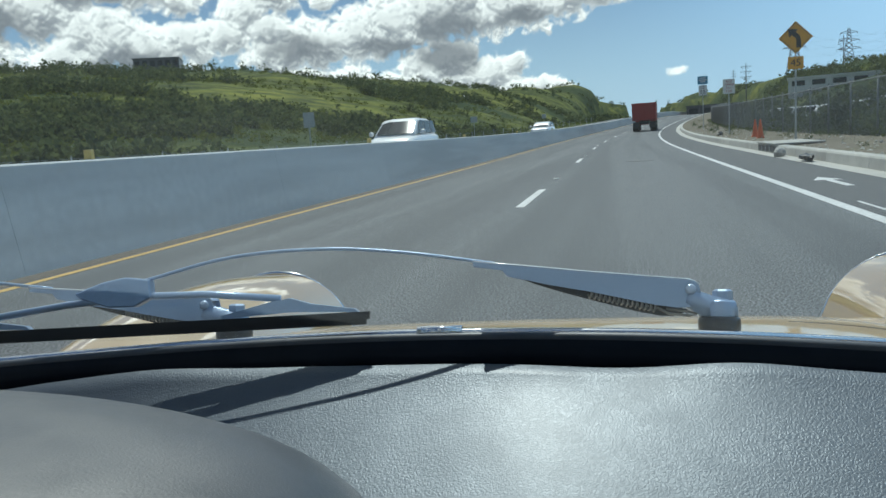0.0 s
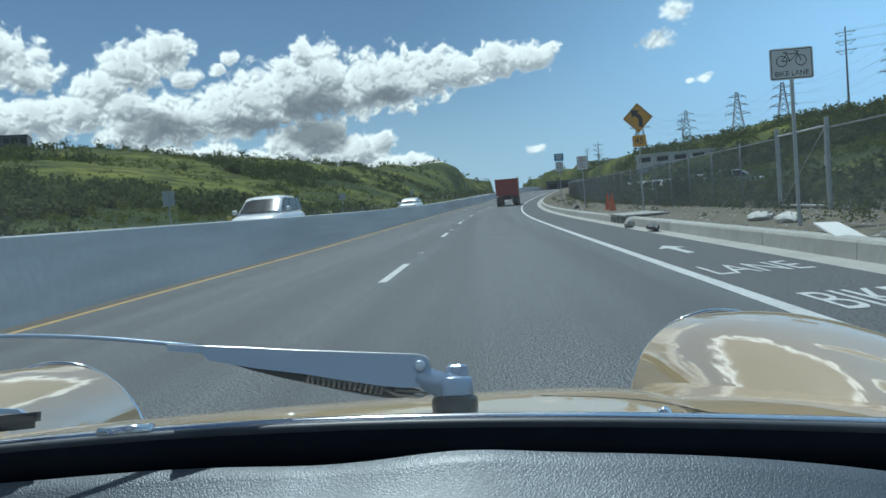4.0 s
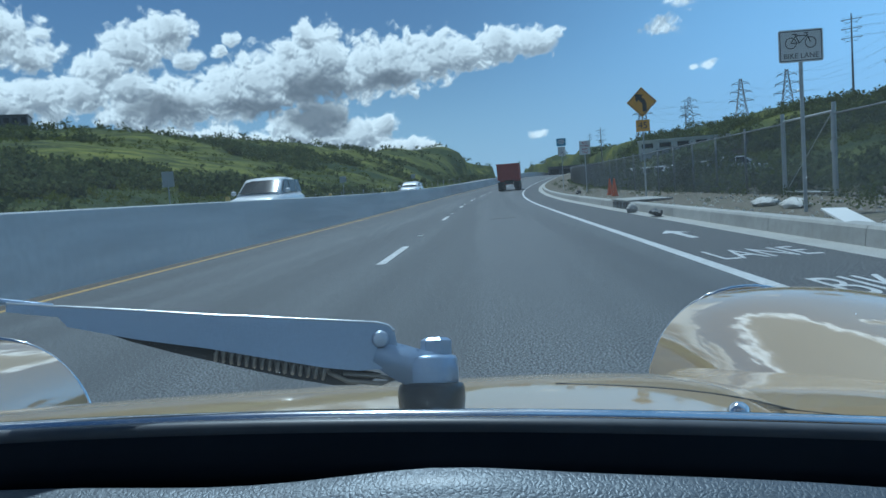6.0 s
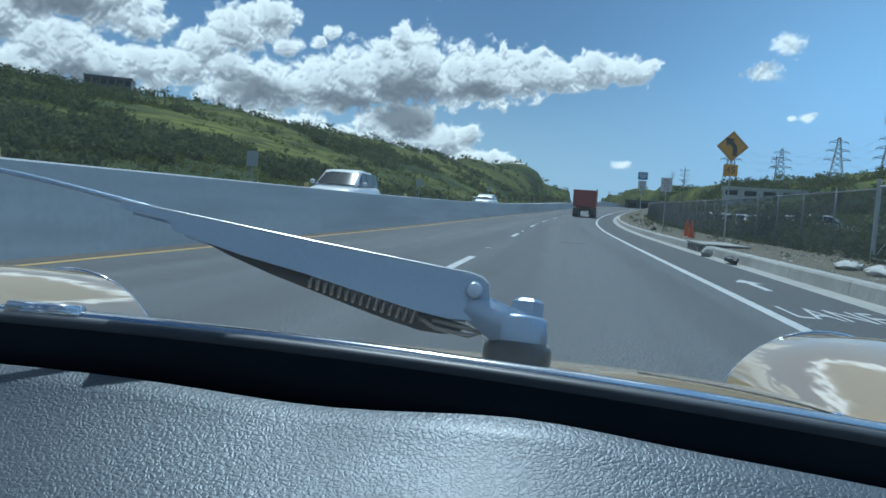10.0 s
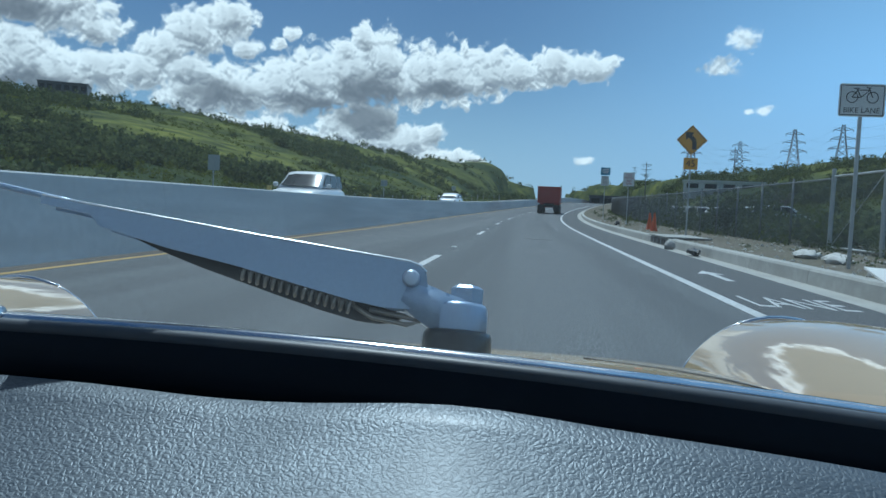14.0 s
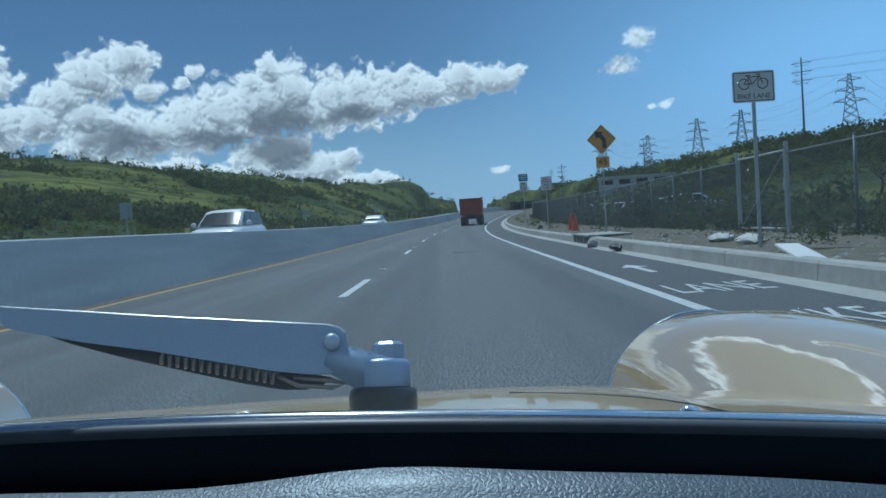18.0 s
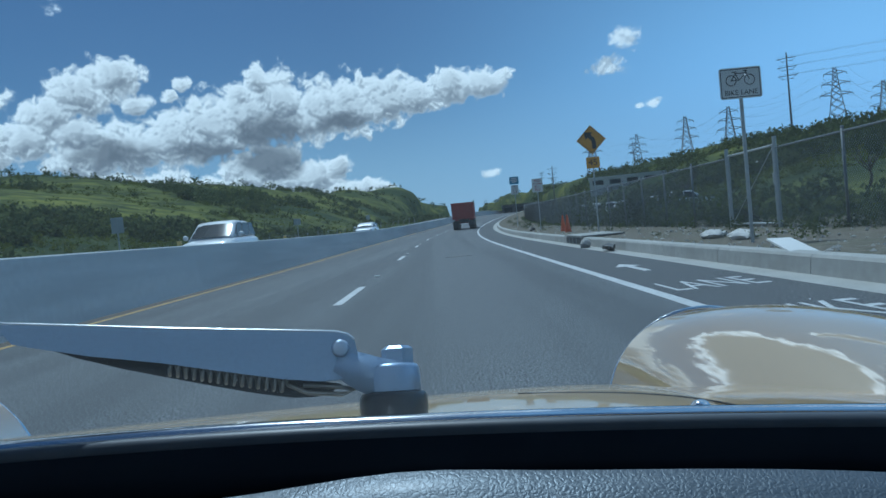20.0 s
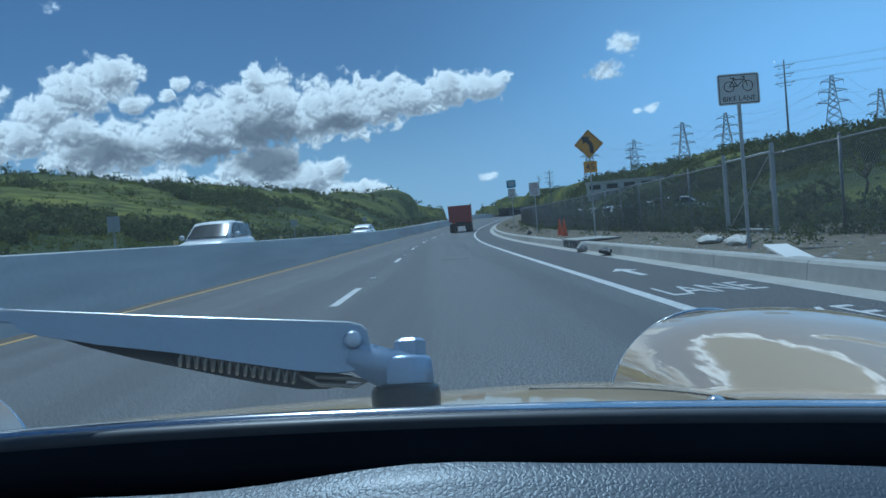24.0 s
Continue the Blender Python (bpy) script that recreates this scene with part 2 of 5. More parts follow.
ASPHALT = mat("asphalt", (0.015, 0.017, 0.02), 0.75, grain=((0.29, 0.30, 0.31), 72, 0.75), stain=((0.04, 0.043, 0.048), 1.0, 0.55), bump=(110, 0.22, 0.004), spec=0.4, streak=(1.0, 0.018, 1.0), space="UV", stain_last=True)
ASPHALT_NEW = mat("newer asphalt", (0.034, 0.036, 0.038), 0.85, grain=((0.19, 0.19, 0.195), 46, 0.8), stain=((0.06, 0.06, 0.06), 1.0, 0.5), bump=(60, 0.5, 0.007), spec=0.3, streak=(1.0, 0.04, 1.0), space="UV")
PAINT_W = mat("white road paint", (0.62, 0.62, 0.61), 0.6, grain=((0.3, 0.3, 0.29), 18, 0.5), stain=((0.5, 0.5, 0.48), 1.2, 0.6))
PAINT_Y = mat("yellow road paint", (0.55, 0.35, 0.09), 0.6, grain=((0.3, 0.2, 0.05), 18, 0.5), stain=((0.4, 0.25, 0.05), 1.5, 0.5))
CONCRETE = mat("barrier concrete", (0.6, 0.6, 0.59), 0.85, grain=((0.43, 0.43, 0.425), 9, 0.3), stain=((0.4, 0.4, 0.4), 0.9, 0.6), bump=(25, 0.3, 0.01), pieces=0.02, streak=(1.0, 0.16, 2.4))
KERB_C = mat("kerb concrete", (0.44, 0.43, 0.4), 0.85, grain=((0.34, 0.33, 0.3), 9, 0.6), stain=((0.3, 0.29, 0.26), 1.4, 0.5), bump=(30, 0.3, 0.008), pieces=0.08)
DIRT = mat("dry dirt", (0.135, 0.118, 0.092), 0.95, grain=((0.22, 0.195, 0.155), 5, 0.6), stain=((0.1, 0.1, 0.06), 0.7, 0.75), bump=(6, 0.8, 0.05), spec=0.1)
GRASS = mat("hill grass", (0.052, 0.07, 0.028), 0.95, grain=((0.034, 0.048, 0.022), 0.22, 0.8), stain=((0.21, 0.215, 0.045), 0.024, 0.9), bump=(0.8, 1.0, 0.5), spec=0.05)
GALV = mat("galvanised steel", (0.5, 0.52, 0.53), 0.45, 0.8, grain=((0.35, 0.36, 0.37), 12, 0.5))
SHRUB = mat("chaparral leaves", (0.062, 0.08, 0.036), 0.9, grain=((0.13, 0.15, 0.06), 0.6, 0.7), stain=((0.06, 0.078, 0.04), 0.12, 0.6), spec=0.08, through_light=0.5)
SHRUB_Y = mat("mustard and grass tufts", (0.1, 0.125, 0.03), 0.9, grain=((0.17, 0.17, 0.035), 0.8, 0.6), spec=0.05, through_light=0.4)
BARK = mat("grey bark", (0.12, 0.1, 0.08), 0.9, grain=((0.06, 0.05, 0.04), 20, 0.6))
FENCE_M = mat("weathered fence steel", (0.2, 0.215, 0.23), 0.55, 0.5, grain=((0.13, 0.14, 0.15), 12, 0.5))
STEEL = mat("weathered pylon steel", (0.2, 0.21, 0.22), 0.6, 0.5, grain=((0.12, 0.12, 0.13), 3, 0.5))
TAN = mat("beige car paint", (0.47, 0.345, 0.195), 0.4, 0.0, stain=((0.44, 0.315, 0.17), 3, 0.5), coat=1.0, spec=0.05)
TAN.node_tree.nodes["Principled BSDF"].inputs["Coat IOR"].default_value = 3.7
TAN.node_tree.nodes["Principled BSDF"].inputs["Coat Roughness"].default_value = 0.05
CAP_RUBBER = mat("glossy black rubber cap", (0.014, 0.015, 0.017), 0.28, stain=((0.03, 0.03, 0.032), 60, 0.5), spec=0.6)
RUBBER = mat("black rubber", (0.012, 0.012, 0.013), 0.5, stain=((0.02, 0.02, 0.021), 14, 0.6))
GASKET = mat("black window frame", (0.010, 0.014, 0.022), 0.55, stain=((0.015, 0.02, 0.03), 30, 0.5), spec=0.16)
# lighter than the frame: the sheen on its rounding is in the colour
LIP = mat("rubber lip with coloured sheen", (0.075, 0.082, 0.095), 0.45, stain=((0.1, 0.107, 0.12), 40, 0.6))
CHROME = mat("chrome trim", (0.75, 0.76, 0.78), 0.12, 1.0, stain=((0.6, 0.6, 0.61), 20, 0.4))
# the blue of reflected sky is tinted into the silver base colour
ARM_M = mat("silver wiper arm tinted sky blue", (0.31, 0.395, 0.54), 0.33, 0.4, stain=((0.34, 0.43, 0.58), 25, 0.5), grain=((0.27, 0.335, 0.45), 420, 0.35), bump=(600, 0.3, 0.0007))
SPRING_M = mat("spring steel", (0.26, 0.25, 0.23), 0.45, 0.8)
LEATHER = mat("black padded vinyl", (0.046, 0.055, 0.071), 0.48, stain=((0.066, 0.078, 0.096), 8, 0.6), spec=1.0, coat=0.12)
LEATHER.node_tree.nodes["Principled BSDF"].inputs["Specular Tint"].default_value = (0.78, 0.9, 1.0, 1)
LEATHER.node_tree.nodes["Principled BSDF"].inputs["Coat Roughness"].default_value = 0.32


def crinkle(m, cell, depth, strength, gloss=(0.45, 0.51)):
    """A pressed leather grain: flat-topped warped cells parted by creases, with fine pores and broad wear in the gloss."""
    t = m.node_tree
    b = t.nodes["Principled BSDF"]
    tc, warp, mix, cells, ramp, pores, add, bump = (t.nodes.new(k) for k in ("ShaderNodeTexCoord", "ShaderNodeTexNoise", "ShaderNodeVectorMath", "ShaderNodeTexVoronoi", "ShaderNodeMapRange", "ShaderNodeTexNoise", "ShaderNodeMath", "ShaderNodeBump"))
    warp.inputs["Scale"].default_value, warp.inputs["Detail"].default_value = cell * 0.7, 3.0
    mix.operation, mix.inputs[1].default_value = "MULTIPLY_ADD", (1.6 / cell,) * 3
    cells.feature, cells.inputs["Scale"].default_value = "DISTANCE_TO_EDGE", cell
    ramp.interpolation_type = "SMOOTHSTEP"
    ramp.inputs["From Max"].default_value = 0.3
    pores.inputs["Scale"].default_value, pores.inputs["Detail"].default_value = cell * 2.6, 4.0
    add.operation, add.inputs[1].default_value = "MULTIPLY_ADD", 0.9
    bump.inputs["Strength"].default_value, bump.inputs["Distance"].default_value = strength, depth
    t.links.new(tc.outputs["Object"], warp.inputs["Vector"]), t.links.new(warp.outputs["Color"], mix.inputs[0]), t.links.new(tc.outputs["Object"], mix.inputs[2])
    t.links.new(mix.outputs[0], cells.inputs["Vector"]), t.links.new(cells.outputs["Distance"], ramp.inputs["Value"])
    t.links.new(tc.outputs["Object"], pores.inputs["Vector"]), t.links.new(pores.outputs["Fac"], add.inputs[0]), t.links.new(ramp.outputs[0], add.inputs[2])
    t.links.new(add.outputs[0], bump.inputs["Height"]), t.links.new(bump.outputs[0], b.inputs["Normal"])
    wear, rub = t.nodes.new("ShaderNodeTexNoise"), t.nodes.new("ShaderNodeMapRange")
    wear.inputs["Scale"].default_value, wear.inputs["Detail"].default_value = 22.0, 4.0
    rub.inputs["From Min"].default_value, rub.inputs["From Max"].default_value, rub.inputs["To Min"].default_value, rub.inputs["To Max"].default_value = 0.35, 0.65, *gloss
    t.links.new(tc.outputs["Object"], wear.inputs["Vector"]), t.links.new(wear.outputs["Fac"], rub.inputs["Value"]), t.links.new(rub.outputs[0], b.inputs["Roughness"])


crinkle(LEATHER, 360.0, 0.0010, 0.22)
HOOD_PAD = mat("smooth black vinyl", (0.03, 0.036, 0.046), 0.42, stain=((0.045, 0.052, 0.064), 14, 0.6), spec=1.0)
crinkle(HOOD_PAD, 420.0, 0.0008, 0.09, (0.36, 0.46))
SIGN_W = mat("white sign sheeting", (0.78, 0.78, 0.76), 0.5, stain=((0.68, 0.68, 0.66), 6, 0.4))
SIGN_Y = mat("amber sign sheeting", (0.75, 0.36, 0.02), 0.5, stain=((0.65, 0.3, 0.02), 6, 0.4))
SIGN_B = mat("blue sign sheeting", (0.05, 0.25, 0.42), 0.5, stain=((0.06, 0.3, 0.48), 6, 0.4))
BLACK = mat("black paint", (0.015, 0.015, 0.016), 0.5)
CAR_W = mat("white car paint", (0.75, 0.76, 0.77), 0.35, coat=0.8, stain=((0.7, 0.71, 0.72), 2, 0.4))
DARK_GLASS = mat("dark car glass", (0.02, 0.025, 0.03), 0.12, spec=0.22)
RED = mat("red truck paint", (0.38, 0.03, 0.022), 0.5, stain=((0.28, 0.025, 0.02), 2, 0.6), grain=((0.2, 0.03, 0.025), 14, 0.4))
WALL_W = mat("pale warehouse cladding", (0.72, 0.71, 0.68), 0.7, stain=((0.6, 0.59, 0.57), 0.4, 0.5))
WALL_D = mat("dark office cladding", (0.06, 0.065, 0.075), 0.4, stain=((0.09, 0.095, 0.1), 0.4, 0.5))


# ---- mesh helpers ----
def mesh_of(name, verts, faces, material=None, smooth=False):
    me = bpy.data.meshes.new(name)
    me.from_pydata([tuple(v) for v in verts], [], faces)
    if material:
        me.materials.append(material)
    if smooth:
        me.polygons.foreach_set("use_smooth", [True] * len(me.polygons))
    me.update()
    return me


def made(name, me, parent=None, label="", m=None):
    ob = new(name, me)
    ob.parent = parent
    if m is not None:
        ob.matrix_basis = m
    if label:
        ob["label"] = label
    return ob


def part(name, bm, material, parent, label="", smooth=False, m=None):
    """A bmesh as one mesh object under a thing or a part."""
    me = bpy.data.meshes.new(name)
    bm.normal_update()
    bm.to_mesh(me)
    bm.free()
    me.materials.append(material)
    if smooth:
        me.polygons.foreach_set("use_smooth", [True] * len(me.polygons))
    return made(name, me, parent, label, m)


def empty(name, m, label, category, group="", kind=""):
    ob = new(name)
    ob.matrix_basis = m
    return tagged(ob, label, category, group, kind)


def box(bm, x0, x1, y0, y1, z0, z1, bev=0.0):
    r = bmesh.ops.create_cube(bm, size=1.0)
    vs = r["verts"]
    for v in vs:
        v.co = Vector(((x0 + x1) / 2 + v.co.x * (x1 - x0), (y0 + y1) / 2 + v.co.y * (y1 - y0), (z0 + z1) / 2 + v.co.z * (z1 - z0)))
    if bev:
        es = {e for v in vs for e in v.link_edges}
        bmesh.ops.bevel(bm, geom=list(es), offset=bev, segments=2, affect="EDGES", profile=0.5)
    return bm


def rod(bm, a, b, r0, r1=None, seg=8, cap=True):
    a, b = Vector(a), Vector(b)
    r1 = r0 if r1 is None else r1
    d = (b - a).normalized()
    u = d.orthogonal().normalized()
    w = d.cross(u)
    ring = []
    for p, r in ((a, r0), (b, r1)):
        ring.append([bm.verts.new(p + (u * math.cos(k * math.tau / seg) + w * math.sin(k * math.tau / seg)) * r) for k in range(seg)])
    for k in range(seg):
        bm.faces.new((ring[0][k], ring[0][(k + 1) % seg], ring[1][(k + 1) % seg], ring[1][k]))
    if cap:
        bm.faces.new(ring[0][::-1]), bm.faces.new(ring[1])
    return bm


def tube(bm, pts, r, seg=8):
    """A round bar along a line of points; r may be a number or one for each point."""
    pts = [Vector(p) for p in pts]
    rs = [r] * len(pts) if isinstance(r, (int, float)) else r
    rings, u = [], None
    for i, p in enumerate(pts):
        d = (pts[min(i + 1, len(pts) - 1)] - pts[max(i - 1, 0)]).normalized()
        u = d.orthogonal().normalized() if u is None else (u - d * u.dot(d)).normalized()
        w = d.cross(u)
        rings.append([bm.verts.new(p + (u * math.cos(k * math.tau / seg) + w * math.sin(k * math.tau / seg)) * rs[i]) for k in range(seg)])
    for a, b in zip(rings, rings[1:]):
        for k in range(seg):
            bm.faces.new((a[k], a[(k + 1) % seg], b[(k + 1) % seg], b[k]))
    bm.faces.new(rings[0][::-1]), bm.faces.new(rings[-1])
    return bm


def sheet(bm, nu, nv, fn):
    """A curved skin: fn(u, v) with u and v from 0 to 1."""
    g = [[bm.verts.new(fn(i / nu, j / nv)) for j in range(nv + 1)] for i in range(nu + 1)]
    for i in range(nu):
        for j in range(nv):
            bm.faces.new((g[i][j], g[i + 1][j], g[i + 1][j + 1], g[i][j + 1]))
    return g


def prism(bm, outline, y0, y1, axis=1):
    """An outline in the plane across an axis, drawn out along it."""
    def at(p, h):
        q = [p[0], p[1]]
        q.insert(axis, h)
        return bm.verts.new(q)
    a, b = [at(p, y0) for p in outline], [at(p, y1) for p in outline]
    n = len(outline)
    for i in range(n):
        bm.faces.new((a[i], a[(i + 1) % n], b[(i + 1) % n], b[i]))
    bm.faces.new(a[::-1]), bm.faces.new(b)
    bmesh.ops.recalc_face_normals(bm, faces=bm.faces)
    return bm


def solid(ob, thick, offset=-1.0):
    md = ob.modifiers.new("thickness", "SOLIDIFY")
    md.thickness, md.offset = thick, offset
    return ob


# ---- the road's line: straight, then bending to the right and climbing to a crest ----
def road_x(y):
    return 0.0007 * max(y - 35, 0) ** 2


def road_z(y):
    if y < 20:
        return 0.0
    if y < 170:
        return 0.000115 * (y - 20) ** 2
    return 0.000115 * 150 ** 2 + 0.0345 * (y - 170) - 0.0006 * (y - 170) ** 2


LINE_Y, LINE_D, LINE_R, GUTTER, KERB, FENCE = -5.27, -1.55, 2.25, 3.75, 4.15, 7.8
Y_BACK, Y_END = -60.0, 240.0
OPP = 0.28  # the opposite carriageway lies this much higher


def steps(y0, y1, step=4.0):
    n = max(1, round((y1 - y0) / step))
    return [y0 + (y1 - y0) * i / n for i in range(n + 1)]


def ribbon(name, x0, x1, y0, y1, lift, material, step=4.0, thick=0.0, across=1):
    """A strip that lies along the road."""
    ys, vs, fs = steps(y0, y1, step), [], []
    for y in ys:
        for k in range(across + 1):
            vs.append((x0 + (x1 - x0) * k / across + road_x(y), y, road_z(y) + lift))
    w = across + 1
    for i in range(len(ys) - 1):
        for k in range(across):
            fs.append((i * w + k, i * w + k + 1, (i + 1) * w + k + 1, (i + 1) * w + k))
    me = mesh_of(name, vs, fs, material)
    uv = me.uv_layers.new(name="along")
    for loop in me.loops:
        i, k = divmod(loop.vertex_index, w)
        uv.data[loop.index].uv = (x0 + (x1 - x0) * k / across, ys[i])
    return me


def extrusion(name, profile, y0, y1, material, step=4.0):
    """A closed profile (x, z) carried along the road."""
    ys, vs, fs, n = steps(y0, y1, step), [], [], len(profile)
    for y in ys:
        vs += [(x + road_x(y), y, z + road_z(y)) for x, z in profile]
    for i in range(len(ys) - 1):
        for k in range(n):
            fs.append((i * n + k, i * n + (k + 1) % n, (i + 1) * n + (k + 1) % n, (i + 1) * n + k))
    fs += [tuple(range(n)), tuple(range((len(ys) - 1) * n, len(ys) * n))[::-1]]
    me = mesh_of(name, vs, fs, material)
    bm = bmesh.new()
    bm.from_mesh(me)
    bmesh.ops.recalc_face_normals(bm, faces=bm.faces)
    bm.to_mesh(me)
    bm.free()
    return me


# ---- ground: one sheet with the hills, out to the horizon ----
SKY_AZ = [-180, -120, -70, -40, -30, -25, -20, -14, -8, -3, 0, 3, 6, 9, 13, 17, 21, 26, 31, 40, 70, 120, 180]
SKY_EL = [3, 4, 5, 5.5, 5.3, 5.0, 4.4, 3.7, 3.1, 2.7, 2.3, 1.7, 1.6, 1.9, 2.3, 2.8, 3.4, 3.8, 3.8, 4, 4.5, 4, 3]
RIDGE_AZ = [-180, -60, -30, -18, -10, -4, 4, 9, 14, 22, 30, 60, 180]
RIDGE_R = [300, 220, 230, 290, 420, 700, 800, 420, 280, 210, 170, 200, 300]


def ease(x):
    x = min(max(x, 0.0), 1.0)
    return x * x * (3 - 2 * x)


def ground_z(x, y):
    a, r = math.degrees(math.atan2(x, y)), math.hypot(x, y)
    yy = min(max(y, -60), 240)
    off = x - road_x(yy)
    base = road_z(yy) if y < 240 else road_z(240) - 0.002 * (min(y, 800) - 240)
    toe = -17.0 if off < 0 else 13.0
    side = abs(off) - abs(toe)
    top, ridge = float(np.interp(a, SKY_AZ, SKY_EL)), float(np.interp(a, RIDGE_AZ, RIDGE_R))
    high = math.tan(radians(top)) * ridge + 0.9
    first = abs(toe) / max(abs(math.sin(radians(a))), 0.02)
    up = ease((r - first) / max(ridge - first, 20.0)) ** 0.9 if r > first else 0.0
    bumps = noise.noise((x * 0.012, y * 0.012, 0)) * 3.5 + noise.noise((x * 0.04, y * 0.04, 4)) * 1.3 + noise.noise((x * 0.15, y * 0.15, 9)) * 0.35
    lift = up * (high + bumps * min(r / 150, 2.5) - base) * (1.0 if r < ridge else max(0.0, 1 - (r - ridge) / (ridge * 1.5)))
    near = ease(side / 6.0)
    return base - 0.12 + near * (max(lift, -2.0) + 0.12 * near) + (0.05 * noise.noise((x * 0.6, y * 0.6, 2)) if side > 0 else 0)


angles = [-180 + 3 * i for i in range(44)] + [-48 + 0.4 * i for i in range(241)] + [51 + 3 * i for i in range(43)]
radii = [4 * 1.055 ** i for i in range(104)] + [1400, 2000, 3200, 4500]
gv, gf = [(0, 0, -0.12)], []
for r in radii:
    for a in angles:
        x, y = r * math.sin(radians(a)), r * math.cos(radians(a))
        gv.append((x, y, ground_z(x, y)))
na = len(angles)
for k in range(na):
    gf.append((0, 1 + (k + 1) % na, 1 + k))
for i in range(len(radii) - 1):
    o, p = 1 + i * na, 1 + (i + 1) * na
    for k in range(na):
        gf.append((o + k, o + (k + 1) % na, p + (k + 1) % na, p + k))
ground = new("ground", mesh_of("ground", gv, gf, GRASS, True))
tagged(ground, "green grassy chaparral hills rising on both sides of the road", "ground", kind="structure")

road = new("road", ribbon("road", -5.9, LINE_R + 0.1, Y_BACK, Y_END, 0.0, ASPHALT, across=6))
tagged(road, "worn grey asphalt carriageway with two lanes", "road", kind="structure")
shoulder = new("road_shoulder", ribbon("road_shoulder", LINE_R + 0.1, GUTTER, Y_BACK, Y_END, 0.001, ASPHALT_NEW))
tagged(shoulder, "dark asphalt shoulder with a bike lane", "road", kind="structure")
far_road = new("opposite_road", ribbon("opposite_road", -15.5, -6.2, Y_BACK, Y_END, OPP, ASPHALT))
tagged(far_road, "grey asphalt carriageway beyond the concrete barrier", "road", kind="structure")
gutter = new("gutter", ribbon("gutter", GUTTER, KERB, Y_BACK, Y_END, 0.002, KERB_C))
tagged(gutter, "pale concrete gutter strip along the kerb", "gutter", kind="structure")
verge = new("verge", extrusion("verge", [(KERB + 0.2, -0.1), (KERB + 0.2, 0.2), (5.4, 0.23), (6.6, 0.19), (9.5, 0.24), (12.5, 0.22), (15.0, -0.1)], Y_BACK, Y_END, DIRT, 2.0))
tagged(verge, "dry stony dirt verge between kerb and fence", "ground", kind="structure")


def marking(name, x0, x1, y0, y1, material, label, lift=0.005, group=""):
    ob = new(name, ribbon(name, x0, x1, y0, y1, lift, material))
    return tagged(ob, label, "road marking", group, "structure")


# narrow dark strip between the barrier's foot and the yellow line
marking("barrier_foot_strip", -5.68, -5.38, Y_BACK, Y_END, BARK, "dark strip along the foot of the barrier", 0.004)
marking("edge_line", LINE_R - 0.072, LINE_R + 0.072, Y_BACK, Y_END, PAINT_W, "solid white edge line on the asphalt")
marking("median_line", LINE_Y - 0.055, LINE_Y + 0.055, Y_BACK, Y_END, PAINT_Y, "solid yellow line beside the concrete barrier")
for i in range(-4, 16):
    y = -3.9 + 14.6 * i
    marking("lane_dash", LINE_D - 0.065, LINE_D + 0.065, y, y + 3.3, PAINT_W, "white lane dash on grey asphalt", group="lane dashes")
for i in range(-4, 12):
    marking("lane_dash", -9.9, -9.77, 2 + 14.6 * i, 5.3 + 14.6 * i, PAINT_W, "white lane dash on the opposite carriageway", OPP + 0.005, "lane dashes")

# concrete barrier, cast in lengths
barrier = empty("median_barrier", pose(0, 0, 0), "stained grey concrete median barrier cast in long sections", "barrier")
PROFILE = [(-5.66, 0.0), (-5.67, 0.06), (-5.83, 1.05), (-5.85, 1.07), (-6.07, 1.07), (-6.09, 1.05), (-6.25, 0.06), (-6.26, 0.0)]
y = -48.0
while y < 230:
    part_me = extrusion("section", PROFILE, y + 0.0015, y + 5.9985, CONCRETE, 3.0)
    made("section", part_me, barrier)
    y += 6.0
cap = mat("barrier reflector", (0.55, 0.42, 0.12), 0.4, stain=((0.4, 0.3, 0.1), 20, 0.5))
bm = bmesh.new()
box(bm, -0.05, 0.05, -0.03, 0.03, 0, 0.11, 0.008)
marker = part("barrier_marker", bm, cap, None, m=pose(-5.96 + road_x(17.5), 17.5, 1.07 + road_z(17.5)))
tagged(marker, "small pale yellow reflector block on top of the barrier", "reflector", "barrier reflectors")
for y in (7.5, 29, 44, 62, 84, 110):
    copy_thing(marker, pose(-5.96 + road_x(y), y, 1.07 + road_z(y)))

# kerb, in cast lengths
kerb = empty("kerb", pose(0, 0, 0), "pale concrete kerb in long cast blocks", "kerb")
y = -45.0
while y < 230:
    made("kerb_block", extrusion("kerb_block", [(KERB, 0.0), (KERB + 0.02, 0.2), (KERB + 0.05, 0.235), (KERB + 0.26, 0.24), (KERB + 0.27, 0.0)], y + 0.008, y + 2.992, KERB_C, 3.0), kerb)
    y += 3.0

# ---- the car ----
car = empty("car", CAR, "beige vintage small car with round fenders and a black padded dash", "car")


def glide(xs, ys):
    """A smooth curve through a few heights."""
    def at(x):
        if x <= xs[0]:
            return ys[0]
        for i in range(len(xs) - 1):
            if x <= xs[i + 1]:
                h = xs[i + 1] - xs[i]
                s = (x - xs[i]) / h
                d0 = (ys[i + 1] - ys[max(i - 1, 0)]) / (xs[i + 1] - xs[max(i - 1, 0)])
                k = min(i + 2, len(xs) - 1)
                d1 = (ys[k] - ys[i]) / (xs[k] - xs[i])
                return (2 * s**3 - 3 * s**2 + 1) * ys[i] + (s**3 - 2 * s**2 + s) * h * d0 + (3 * s**2 - 2 * s**3) * ys[i + 1] + (s**3 - s**2) * h * d1
        return ys[-1]
    return at


